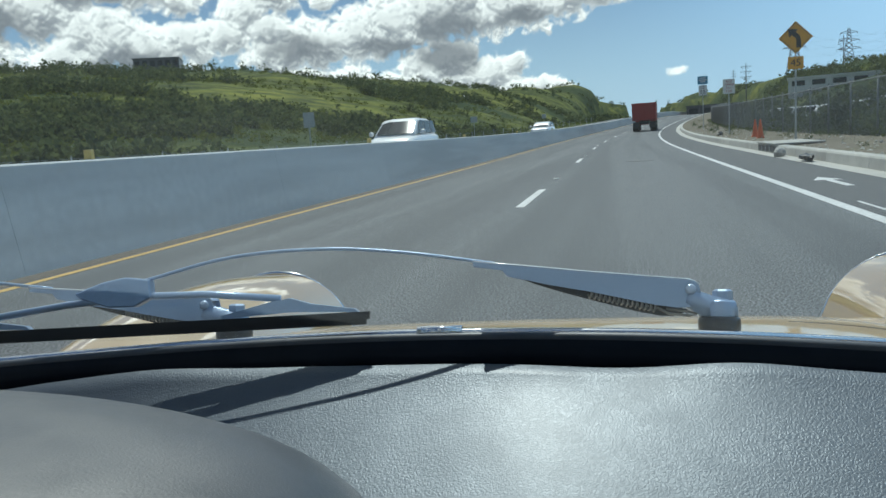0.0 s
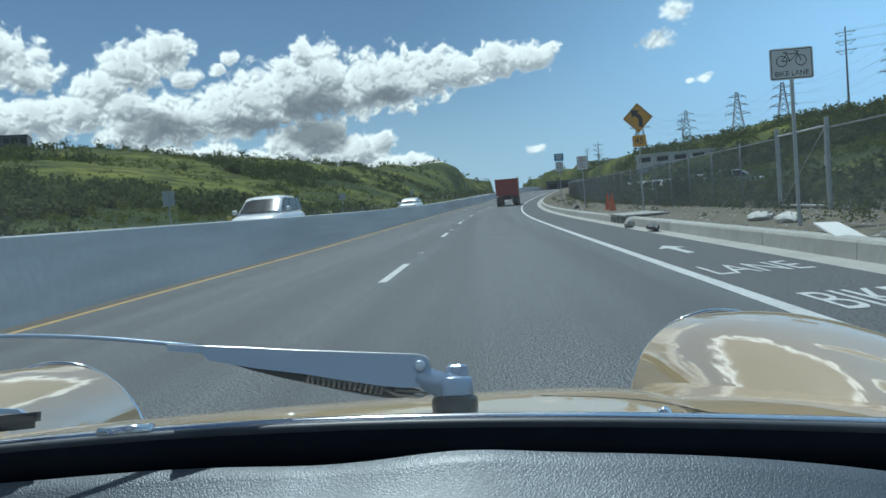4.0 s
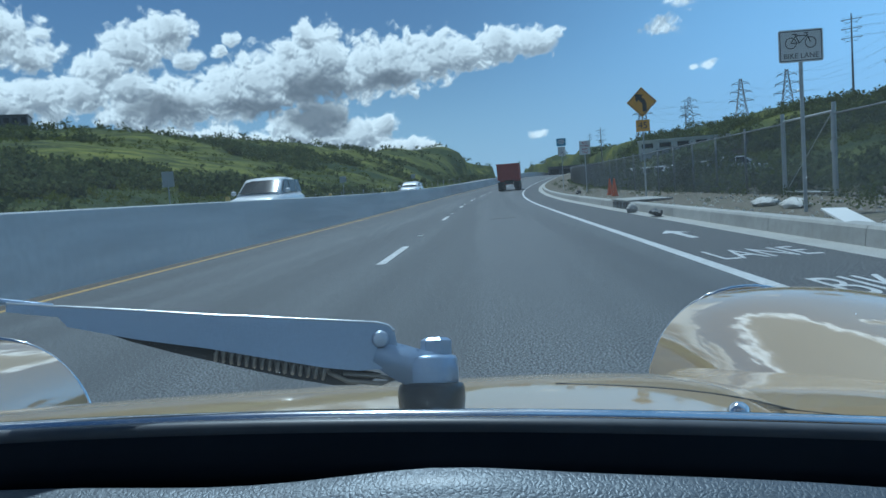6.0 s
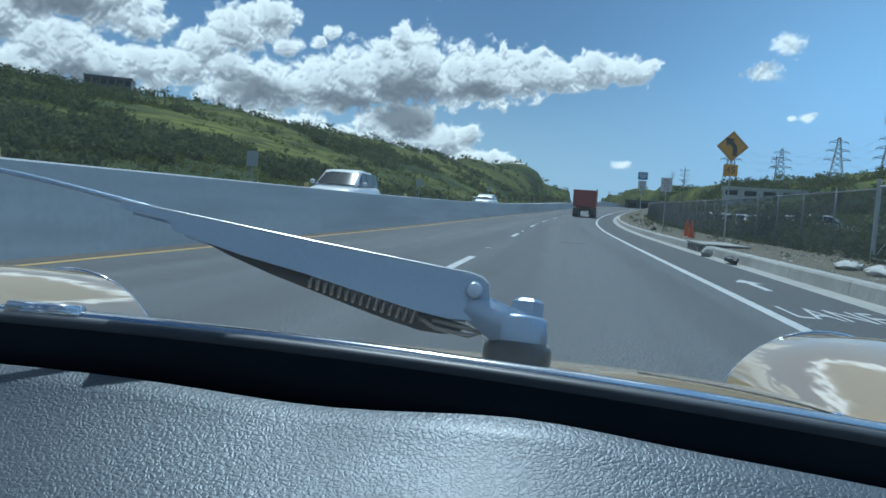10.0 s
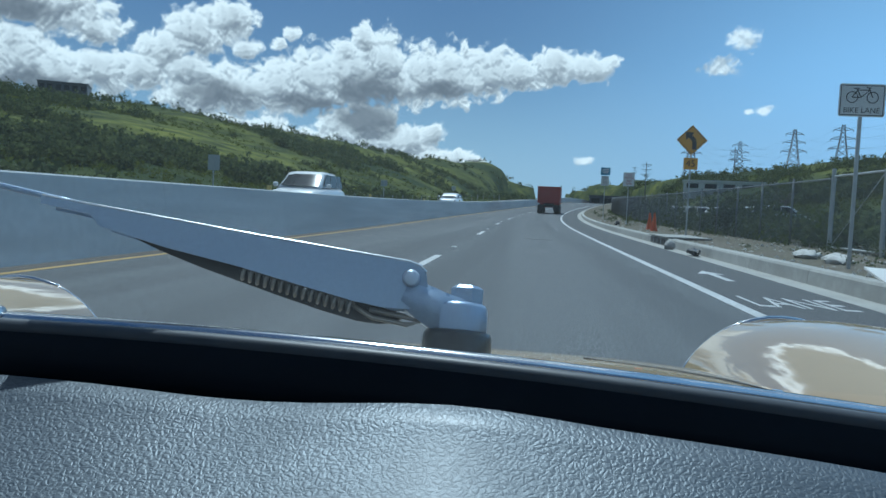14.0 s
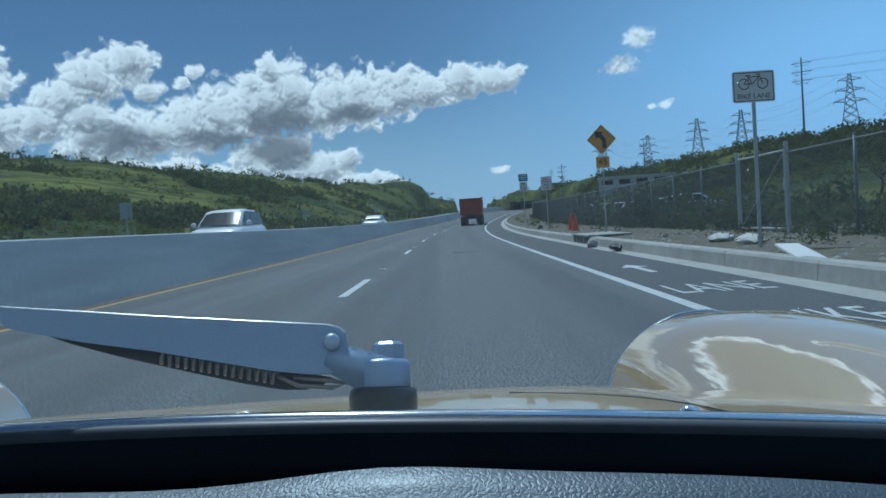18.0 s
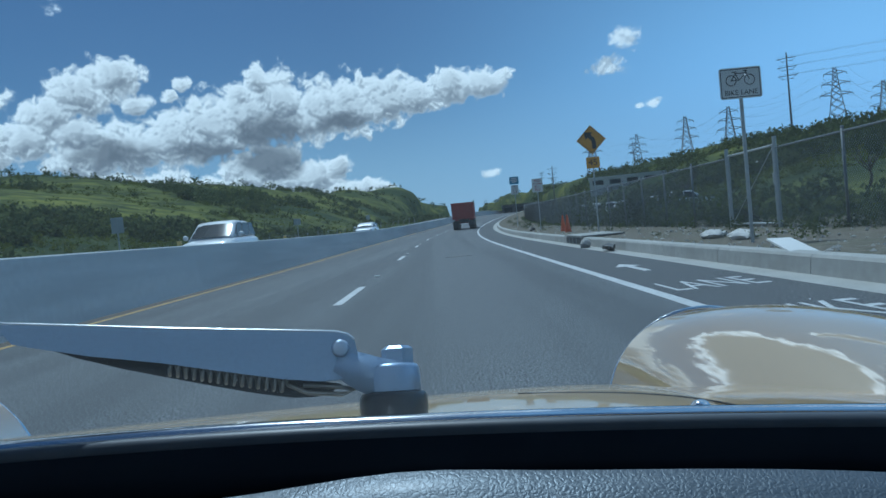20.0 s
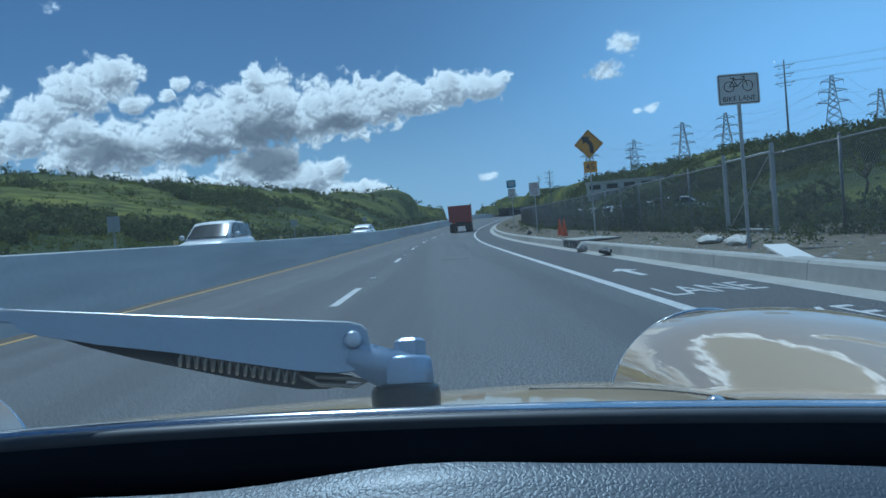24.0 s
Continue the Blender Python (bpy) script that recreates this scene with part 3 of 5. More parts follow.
hood_top = glide([0.55, 0.6, 0.7, 0.8, 0.9, 1.0, 1.1, 1.25, 1.4, 1.55], [0.832, 0.829, 0.818, 0.796, 0.770, 0.736, 0.694, 0.61, 0.49, 0.34])


hood_side = glide([0.55, 0.7, 0.85, 1.0, 1.2, 1.4, 1.56], [0.335, 0.347, 0.361, 0.352, 0.325, 0.28, 0.2])


def trim_y(x):
    return 0.557 - 0.072 * x - 0.07 * x * x + 0.036 * x**4


def trim_z(x):
    return 0.845 - 0.0072 * x - 0.106 * x * x + 0.059 * x**4


joint_z = glide([0.42, 0.55, 0.7, 0.9, 1.0, 1.25, 1.42], [0.70, 0.735, 0.75, 0.742, 0.726, 0.675, 0.60])


def hood_half(y):
    return hood_side(y)


bm = bmesh.new()


def hood_at(u, v):
    x, w = (2 * u - 1), 0.0
    y0 = trim_y(x * 0.46) + 0.03
    y = y0 + (1.56 - y0) * v
    xx = x * hood_half(y)
    return (xx, y, hood_top(y) - 0.04 * xx * xx - 0.012 * abs(x) ** 8)


sheet(bm, 40, 40, hood_at)
hood = solid(part("hood", bm, TAN, car, "beige rounded hood", True), 0.004)
for s in (-1, 1):
    bm = bmesh.new()

    def cowl_at(u, v, s=s):
        y0 = trim_y(s * (0.385 + 0.3 * u)) + 0.016
        y = y0 + (1.42 - y0) * v
        hy = max(y, 0.57)
        inner, zi = hood_half(hy) + 0.0015, hood_top(hy) - 0.04 * hood_half(hy) ** 2 - 0.0135
        d = max(1.25 - y, 0.0)
        outer, zo = 0.46 + 0.1 * d + 0.35 * d * d, joint_z(y)
        if u < 0.75:
            k = u / 0.75
            return (s * (inner + (outer - inner) * k), y, zi + (zo - zi) * k + 0.008 * math.sin(math.pi * k))
        k = (u - 0.75) / 0.25
        return (s * (outer + 0.05 * k), y, zo - 0.02 * k * k)

    sheet(bm, 16, 30, cowl_at)
    bmesh.ops.recalc_face_normals(bm, faces=bm.faces)
    part("cowl", bm, TAN, car, "beige body panel beside the hood", True)
bm = bmesh.new()
sheet(bm, 40, 4, lambda u, v: ((u - 0.5) * 1.15, trim_y((u - 0.5) * 1.15) + 0.012 + 0.03 * v, trim_z((u - 0.5) * 1.15) - 0.012 - 0.006 * v))
solid(part("cowl_strip", bm, TAN, car, smooth=True), 0.003)



def deck_z(x, y):
    """Height of hood and cowl at a place."""
    half = hood_half(max(y, 0.57))
    if x < half:
        return hood_top(y) - 0.04 * x * x - 0.012 * (x / half) ** 8
    d = max(1.25 - y, 0.0)
    outer = 0.46 + 0.1 * d + 0.35 * d * d
    k = min((x - half) / (outer - half), 1.0)
    zi = hood_top(max(y, 0.57)) - 0.04 * half ** 2 - 0.0135
    return zi + (joint_z(y) - zi) * k + 0.008 * math.sin(math.pi * k)


for s in (-1, 1):
    bm = bmesh.new()
    seam_y = glide([0.22, 0.30, 0.36, 0.42, 0.5, 0.62], [0.665, 0.634, 0.614, 0.597, 0.575, 0.545])
    tube(bm, [(s * (0.22 + 0.01 * k), seam_y(0.22 + 0.01 * k), deck_z(0.22 + 0.01 * k, seam_y(0.22 + 0.01 * k)) - 0.0002) for k in range(40)], 0.001, 6)
    part("cowl_seam", bm, RUBBER, car, "thin dark seam in front of the windshield", True)
fender_top = glide([0.35, 0.55, 0.7, 0.85, 1.0, 1.15, 1.3, 1.462], [0.52, 0.62, 0.70, 0.75, 0.775, 0.78, 0.772, 0.75])
for s, side in ((-1, "left"), (1, "right")):
    bm = bmesh.new()

    def fender_at(u, v, s=s):
        y = 0.35 + 1.112 * v
        back = (1 - v)
        cx, a, b = 0.642 + 0.025 * math.sin(math.pi * v), 0.167 + 0.02 * math.sin(math.pi * v), 0.165 + 0.10 * back
        th = radians(-55 + 290 * u)
        e = 0.88
        c, sn = math.cos(th), math.sin(th)
        x = cx + a * math.copysign(abs(c) ** e, c)
        z = fender_top(y) - b + b * math.copysign(abs(sn) ** e, sn)
        return (s * x, y, z)

    sheet(bm, 44, 36, fender_at)
    bmesh.ops.recalc_face_normals(bm, faces=bm.faces)
    fender = part("fender", bm, TAN, car, "beige domed front fender", True)
    bm = bmesh.new()
    tube(bm, [(s * (0.642 + 0.168 * math.cos(k * math.tau / 48)), 1.468, 0.585 + 0.167 * math.sin(k * math.tau / 48)) for k in range(49)], 0.0045, 8)
    rim = part("headlight_rim", bm, CHROME, car, "chrome headlight ring", True)
    bm = bmesh.new()
    sheet(bm, 24, 8, lambda u, v, s=s: (s * 0.642 + 0.162 * v * math.cos(u * math.tau), 1.50 - 0.03 * v * v, 0.585 + 0.162 * v * math.sin(u * math.tau)))
    part("headlight_glass", bm, mat("headlight glass", (0.6, 0.62, 0.65), 0.1, spec=0.8), car, smooth=True)
    bm = bmesh.new()
    bmesh.ops.create_uvsphere(bm, u_segments=10, v_segments=8, radius=0.0032, matrix=Matrix.Translation((s * 0.576, 1.466, 0.742)))
    part("rim_screw", bm, CHROME, car, smooth=True)

# windshield: chrome bead, black rubber frame and glass
XS = [-0.62 + 1.24 * i / 60 for i in range(61)]
bm = bmesh.new()
tube(bm, [(x, trim_y(x) + 0.002, trim_z(x) - 0.0042) for x in XS], 0.0059, 12)
bead = part("chrome_bead", bm, CHROME, car, "bright chrome bead round the windshield", True)
bm = bmesh.new()
tube(bm, [(x, trim_y(x) + 0.0, trim_z(x) + 0.0) for x in XS if -0.14 < x < -0.075], 0.0048, 10)
part("bead_joint", bm, CHROME, bead, smooth=True)
bm = bmesh.new()
FR = [(0.0, -0.001), (-0.004, -0.0015), (-0.009, -0.006), (-0.012, -0.012), (-0.013, -0.019), (-0.011, -0.027), (-0.006, -0.035), (0.012, -0.037), (0.014, -0.012)]


def frame_at(u, v):
    x = XS[0] + (XS[-1] - XS[0]) * u
    k = v * (len(FR) - 1)
    i = min(int(k), len(FR) - 2)
    dy, dz = (FR[i][j] + (FR[i + 1][j] - FR[i][j]) * (k - i) for j in (0, 1))
    return (x, trim_y(x) + dy, trim_z(x) + dz)


sheet(bm, 60, 24, frame_at)
bmesh.ops.recalc_face_normals(bm, faces=bm.faces)
part("window_frame", bm, GASKET, car, "black rubber windshield frame", True)
bm = bmesh.new()
tube(bm, [(x, trim_y(x) - 0.0045, trim_z(x) - 0.0052) for x in XS], 0.0046, 10)
part("rubber_lip", bm, LIP, car, "rubber lip under the chrome bead, greyed to look lit", True)
GLASS = bpy.data.materials.new("windshield glass")
GLASS.use_nodes = True
gt = GLASS.node_tree
gt.nodes.clear()
go, gm, gtr, ggl, gfr = (gt.nodes.new(k) for k in ("ShaderNodeOutputMaterial", "ShaderNodeMixShader", "ShaderNodeBsdfTransparent", "ShaderNodeBsdfGlossy", "ShaderNodeFresnel"))
gtr.inputs[0].default_value = (0.955, 0.972, 0.968, 1)
ggl.inputs["Roughness"].default_value = 0.02
gfr.inputs["IOR"].default_value = 1.18
gt.links.new(gfr.outputs[0], gm.inputs[0]), gt.links.new(gtr.outputs[0], gm.inputs[1]), gt.links.new(ggl.outputs[0], gm.inputs[2])
film, fmix, fnoise, frange = (gt.nodes.new(k) for k in ("ShaderNodeBsdfTranslucent", "ShaderNodeMixShader", "ShaderNodeTexNoise", "ShaderNodeMapRange"))
film.inputs[0].default_value = (0.8, 0.84, 0.86, 1)
fnoise.inputs["Scale"].default_value, fnoise.inputs["Detail"].default_value = 5.0, 4.0
frange.inputs["From Min"].default_value, frange.inputs["From Max"].default_value = 0.3, 0.7
frange.inputs["To Min"].default_value, frange.inputs["To Max"].default_value = 0.013, 0.036
gt.links.new(fnoise.outputs["Fac"], frange.inputs["Value"]), gt.links.new(frange.outputs[0], fmix.inputs[0])
gt.links.new(gm.outputs[0], fmix.inputs[1]), gt.links.new(film.outputs[0], fmix.inputs[2])
gt.links.new(fmix.outputs[0], go.inputs[0])
bm = bmesh.new()
sheet(bm, 30, 12, lambda u, v: ((u - 0.5) * (1.2 - 0.12 * v), trim_y((u - 0.5) * 1.2) - 0.004 - 0.24 * v, trim_z(0) - 0.006 + 0.44 * v))
glass = part("windshield", bm, GLASS, car, "clear glass windshield", True)
glass.visible_shadow = False
bm = bmesh.new()
bmesh.ops.create_uvsphere(bm, u_segments=14, v_segments=10, radius=0.0062, matrix=Matrix.Translation((0.304, 0.579, 0.821)))
rod(bm, (0.304, 0.579, 0.80), (0.304, 0.579, 0.815), 0.006, seg=10)
part("washer_nozzle", bm, CHROME, car, "small chrome washer nozzle", True)

dust = bpy.data.materials.new("windshield dust")
dust.use_nodes = True
dl = dust.node_tree.nodes.new("ShaderNodeBsdfTranslucent")
dl.inputs[0].default_value = (0.85, 0.87, 0.87, 1)
dust.node_tree.links.new(dl.outputs[0], dust.node_tree.nodes["Material Output"].inputs["Surface"])
dv, df = [], []
rnd = random.Random(11)
for k in range(45):
    u, v = rnd.random(), rnd.random() ** 1.3
    x = (u - 0.5) * (1.1 - 0.12 * v)
    r = rnd.uniform(0.00012, 0.00035) * (1.5 if rnd.random() < 0.1 else 1)
    cx, cy, cz = x, trim_y(x) - 0.0055 - 0.24 * v, trim_z(0) - 0.006 + 0.44 * v
    o = len(dv)
    dv += [(cx + r * math.cos(q * math.tau / 7), cy - 0.48 * r * math.sin(q * math.tau / 7), cz + 0.88 * r * math.sin(q * math.tau / 7)) for q in range(7)]
    df.append(tuple(range(o, o + 7)))
specks = made("dust_specks", mesh_of("dust_specks", dv, df, dust), glass, "tiny pale dust specks")
specks["kind"] = "stuff"

# padded dash and instrument hood


def dash_front(x):
    return 0.530 - 0.08 * x - 0.12 * x * x - 0.087 * x**4


dash_lift = glide([-0.62, -0.5, -0.4, -0.3, -0.2, -0.1, 0.0, 0.1, 0.2], [0.07, 0.044, 0.026, 0.0085, 0.006, 0.0038, 0.001, 0.0, 0.0])


def dash_ripple(x):
    """The wavy front hem of the pad."""
    return dash_lift(x) + 0.0035 * math.exp(-((x - 0.15) / 0.05) ** 2) - 0.003 * math.exp(-((x - 0.05) / 0.06) ** 2) + 0.008 * math.exp(-((x + 0.32) / 0.1) ** 2)


def dash_edge(x):
    return 0.8212 + 0.025 * x - 0.098 * x * x - 0.34 * x**4 + dash_ripple(x)


def dash_at(u, v):
    x = -0.62 + 1.24 * u
    front, edge = dash_front(x), dash_edge(x)
    if v < 0.1:
        k = v / 0.1
        return (x, front + 0.010 * (1 - k), edge - 0.012 * (1 - k) ** 2)
    s = (v - 0.1) / 0.9 * 0.47
    flat = min(s, 0.26)
    bend = max(0.0, s - 0.26)
    return (x, front - flat - 0.08 * math.sin(min(bend / 0.09, 1.57)),
            edge - dash_ripple(x) * (1 - math.exp(-s / 0.05)) - 0.004 * (1 - math.exp(-s / 0.02)) - 0.37 * flat - 0.10 * (1 - math.cos(min(bend / 0.09, 1.57))) - max(0, bend - 0.14) * 1.5)


bm = bmesh.new()
sheet(bm, 60, 50, dash_at)
bmesh.ops.recalc_face_normals(bm, faces=bm.faces)
dash = part("dash_pad", bm, LEATHER, car, "black grained vinyl dash pad", True)
bm = bmesh.new()
sheet(bm, 40, 2, lambda u, v: (-0.62 + 1.24 * u, (trim_y(-0.62 + 1.24 * u) + 0.008) * (1 - v) + (dash_front(-0.62 + 1.24 * u) + 0.006) * v, (trim_z(-0.62 + 1.24 * u) - 0.034) * (1 - v) + (dash_edge(-0.62 + 1.24 * u) - 0.016) * v))
part("dash_filler", bm, GASKET, car, "black strip between dash pad and windshield frame", True)
bm = bmesh.new()


def cluster_at(u, v):
    th = math.pi * u
    y = -0.02 + 0.44 * v
    w = 0.342 * (1 - 0.35 * v**4) * (1 - max(0.0, v - 0.72) ** 2 * 8) + 0.001
    h = 0.135 * (1 - 0.25 * v * v) * math.sqrt(max(0.0, 1 - max(0.0, (v - 0.55) / 0.45) ** 2))
    return (-0.40 + w * math.cos(th), y, 0.775 + h * math.sin(th) ** 0.8 if h else 0.775)


sheet(bm, 36, 30, cluster_at)
bmesh.ops.recalc_face_normals(bm, faces=bm.faces)
part("instrument_hood", bm, HOOD_PAD, car, "rounded black instrument hood", True)


# wipers: built about the hinge rivet, lying to the left of the spindle
HINGE = (-0.027, 0.041)


def about(points):
    return [(x + HINGE[0], z + HINGE[1]) for x, z in points]


ARM_EDGE = mat("arm edge highlight", (0.8, 0.82, 0.84), 0.25, 0.6)
RIVET = mat("bright rivet", (0.46, 0.53, 0.65), 0.33, 0.4)


def wiper(m):
    """One wiper: spindle, arm channel with a coil spring, thin rod, bridge and blade."""
    top = empty("wiper", m, "", "")
    top.parent = car
    bm = bmesh.new()
    tube(bm, [(0, 0, z) for z in (-0.010, 0.0, 0.004, 0.008, 0.012, 0.0145, 0.0165, 0.0175)], [0.0172, 0.0174, 0.0178, 0.0182, 0.0182, 0.0179, 0.017, 0.014], 32)
    part("spindle_cap", bm, CAP_RUBBER, top, "black rubber spindle cap", True)
    bm = bmesh.new()
    rod(bm, (0, 0, -0.002), (0, 0, 0.001), 0.0177, seg=32)
    part("spindle_ring", bm, CHROME, top)
    bm = bmesh.new()
    bmesh.ops.create_uvsphere(bm, u_segments=20, v_segments=10, radius=0.0105, matrix=Matrix.Translation((0, -0.0135, 0.0005)) @ Matrix.Diagonal((1, 0.75, 0.55, 1)))
    part("spindle_washer", bm, CHROME, top, "small domed chrome washer", True)
    bm = bmesh.new()
    prism(bm, about([(-0.006, -0.012), (-0.002, -0.001), (0.006, -0.0015), (0.012, -0.003), (0.020, -0.0058), (0.030, -0.0082), (0.037, -0.0100), (0.0405, -0.0145), (0.041, -0.0255), (0.026, -0.0258), (0.014, -0.025), (0.006, -0.021)]), -0.0105, 0.0105)
    bmesh.ops.bevel(bm, geom=bm.edges[:], offset=0.0016, segments=2, affect="EDGES")
    tube(bm, [(0, 0, z) for z in (0.0155, 0.0162, 0.018, 0.025, 0.0295, 0.0312, 0.0320)], [0.0130, 0.0141, 0.0148, 0.0148, 0.0144, 0.0132, 0.011], 28)
    part("arm_head", bm, ARM_M, top, "cast silver arm head", True)
    bm = bmesh.new()
    rod(bm, (0.003, 0.0, 0.030), (0.003, 0.0, 0.0395), 0.0086, seg=6), rod(bm, (0.003, 0.0, 0.0395), (0.003, 0.0, 0.0412), 0.0086, 0.0062, seg=6)
    part("nut", bm, ARM_M, top, "hexagonal nut")
    upper = [(0.0075, 0.004), (0.004, 0.0072), (-0.002, 0.0088), (-0.03, 0.0108), (-0.06, 0.0130), (-0.09, 0.0152), (-0.126, 0.0183), (-0.161, 0.0212), (-0.192, 0.0238)]
    lower = [(-0.192, 0.0195), (-0.166, 0.0165), (-0.161, 0.0110), (-0.126, 0.0035), (-0.09, -0.0022), (-0.06, -0.0082), (-0.03, -0.0140), (-0.012, -0.0162), (0.0, -0.0158), (0.0065, -0.0120), (0.009, -0.004)]
    bm = bmesh.new()
    prism(bm, about(upper + lower), -0.0095, -0.0078), prism(bm, about(upper + lower), 0.0078, 0.0095)
    line = about(upper)
    for p, q in zip(line, line[1:]):
        bm.faces.new([bm.verts.new(v) for v in ((p[0], -0.0094, p[1]), (q[0], -0.0094, q[1]), (q[0], 0.0094, q[1]), (p[0], 0.0094, p[1]))])
    part("arm_channel", bm, ARM_M, top, "silver painted channel of the wiper arm")
    # bright tubes along the top edges: the highlight is put in as colour
    for side in (-0.0088, 0.0088):
        bm = bmesh.new()
        tube(bm, [(x, side, z) for x, z in line], 0.0009, 6)
        part("rolled_edge", bm, ARM_EDGE, top, "rolled arm edge coloured bright as a highlight", True)
    bm = bmesh.new()
    prism(bm, about([(-0.158, 0.012), (-0.126, 0.004), (-0.09, 0.0), (-0.03, -0.012), (0.0, -0.018), (-0.006, -0.0225), (-0.014, -0.0240), (-0.026, -0.0236), (-0.045, -0.0200), (-0.066, -0.0150), (-0.088, -0.0094), (-0.11, -0.0038), (-0.134, 0.0034), (-0.15, 0.0095)]), 0.002, 0.0075)
    part("arm_underside", bm, RUBBER, top, "dark inner web of the arm")
    bm = bmesh.new()
    coil = []
    for k in range(241):
        f = k / 240
        p = about([(-0.028 - 0.06 * f, -0.0170 + 0.0125 * f)])[0]
        w = f * 15 * math.tau
        coil.append((p[0], -0.003 + 0.0035 * math.cos(w), p[1] + 0.0036 * math.sin(w)))
    tube(bm, coil, 0.0010, 5)
    part("spring", bm, SPRING_M, top, "steel coil spring", True)
    bm = bmesh.new()
    tube(bm, [(x, -0.004, z) for x, z in about([(-0.028, -0.0165), (-0.018, -0.0215), (0.0, -0.0235), (0.008, -0.0215), (-0.002, -0.0195), (-0.02, -0.0175)])], 0.0013, 6)
    part("spring_hook", bm, SPRING_M, top, smooth=True)
    bm = bmesh.new()
    rod(bm, (HINGE[0], -0.0112, HINGE[1]), (HINGE[0], 0.0112, HINGE[1]), 0.0046, seg=20), rod(bm, (HINGE[0], -0.0122, HINGE[1]), (HINGE[0], -0.0112, HINGE[1]), 0.0032, 0.0046, seg=20)
    part("rivet", bm, RIVET, top, "round rivet", True)
    bm = bmesh.new()
    bow = glide([-0.533, -0.451, -0.361, -0.285, -0.20], [0.046, 0.0680, 0.0765, 0.0735, 0.0635])
    tube(bm, [(-0.20 - 0.333 * k / 24, 0, bow(-0.20 - 0.333 * k / 24)) for k in range(25)], 0.0017, 8)
    part("arm_rod", bm, ARM_M, top, "thin steel rod of the wiper arm", True)
    bm = bmesh.new()
    prism(bm, [(-0.524, 0.030), (-0.526, 0.047), (-0.55, 0.049), (-0.572, 0.044), (-0.60, 0.033), (-0.594, 0.028), (-0.565, 0.020), (-0.54, 0.021)], -0.006, 0.006)
    bmesh.ops.bevel(bm, geom=bm.edges[:], offset=0.0012, segments=1, affect="EDGES")
    part("bridge_clip", bm, ARM_M, top, "silver clip joining rod and blade")
    bm = bmesh.new()
    tube(bm, [(-0.40, 0, 0.030), (-0.47, 0, 0.0335), (-0.54, 0, 0.031), (-0.61, 0, 0.022), (-0.70, 0, 0.006)], 0.0034, 8)
    part("blade_bridge", bm, ARM_M, top, "silver bridge over the blade", True)
    drop = lambda x: 0.013 - 0.062 * (-0.315 - x)
    for xa, xb in ((-0.325, -0.455), (-0.645, -0.775)):
        bm = bmesh.new()
        mid = (xa + xb) / 2
        prism(bm, [(xa, drop(xa) + 0.006), (xa - 0.004, drop(xa) + 0.009), (mid + 0.02, drop(mid) + 0.017), (mid, drop(mid) + 0.022), (mid - 0.02, drop(mid) + 0.018), (xb, drop(xb) + 0.009), (xb, drop(xb) + 0.006), (mid, drop(mid) + 0.009)], -0.004, 0.004)
        part("blade_claw", bm, ARM_M, top, "silver claw holding the blade")
    bm = bmesh.new()
    prism(bm, [(-0.315, drop(-0.315) - 0.001), (-0.315, drop(-0.315) + 0.006), (-0.82, drop(-0.82) + 0.006), (-0.82, drop(-0.82) - 0.001)], -0.0035, 0.0035)
    prism(bm, [(-0.318, drop(-0.318) - 0.006), (-0.318, drop(-0.318) - 0.001), (-0.817, drop(-0.817) - 0.001), (-0.817, drop(-0.817) - 0.006)], -0.0016, 0.0016)
    part("blade", bm, RUBBER, top, "black rubber wiper blade")
    return top


wiper(pose(0.144, 0.590, 0.828, 0, 3.2, 5) @ pose(0, 0, 0, -12))
wiper(pose(-0.322, 0.598, 0.826, 0, 0.5, 3) @ pose(0, 0, 0, -12))

# the shell round the camera: sills, roof, pillars, tail, wheels
bm = bmesh.new()
for s in (-1, 1):
    sheet(bm, 10, 12, lambda u, v, s=s: (s * (0.66 + 0.08 * math.sin(math.pi * u) - 0.05 * v * v), 0.5 - 1.35 * u, 0.28 + 0.52 * v))
sheet(bm, 24, 20, lambda u, v: ((u - 0.5) * 1.4 * math.cos(v * 1.35) ** 0.4, -0.85 - 1.25 * math.sin(v * 1.5), 0.30 + 0.62 * (1 - v * v) * (1 - 0.25 * (2 * u - 1) ** 2)))
bmesh.ops.recalc_face_normals(bm, faces=bm.faces)
solid(part("body", bm, TAN, car, "beige body sides and tail", True), 0.02)
bm = bmesh.new()
sheet(bm, 20, 20, lambda u, v: ((u - 0.5) * (1.06 + 0.06 * math.sin(math.pi * v)), 0.30 - 1.30 * v, 1.30 + 0.09 * math.sin(math.pi * min(1, v * 1.2)) - 0.14 * max(0, v - 0.5) - 0.12 * (2 * u - 1) ** 4))
solid(part("roof", bm, TAN, car, "beige rounded roof", True), 0.03)
for s in (-1, 1):
    for ya, yb in ((0.44, 0.27), (-0.42, -0.40), (-1.02, -0.92)):
        bm = bmesh.new()
        rod(bm, (s * 0.66, ya, 0.76), (s * 0.53, yb, 1.30), 0.035, 0.028, 10)
        part("pillar", bm, TAN, car, smooth=True)
bm = bmesh.new()
box(bm, -0.64, 0.64, -1.6, 0.9, 0.22, 0.26, 0.01)
part("floor_pan", bm, RUBBER, car)
bm = bmesh.new()
box(bm, -0.62, 0.62, 0.52, 0.55, 0.26, 0.70, 0.01)
part("bulkhead", bm, RUBBER, car)
bm = bmesh.new()
tube(bm, [(-0.72, 1.66, 0.38), (-0.5, 1.72, 0.38), (0, 1.74, 0.38), (0.5, 1.72, 0.38), (0.72, 1.66, 0.38)], 0.03, 10)
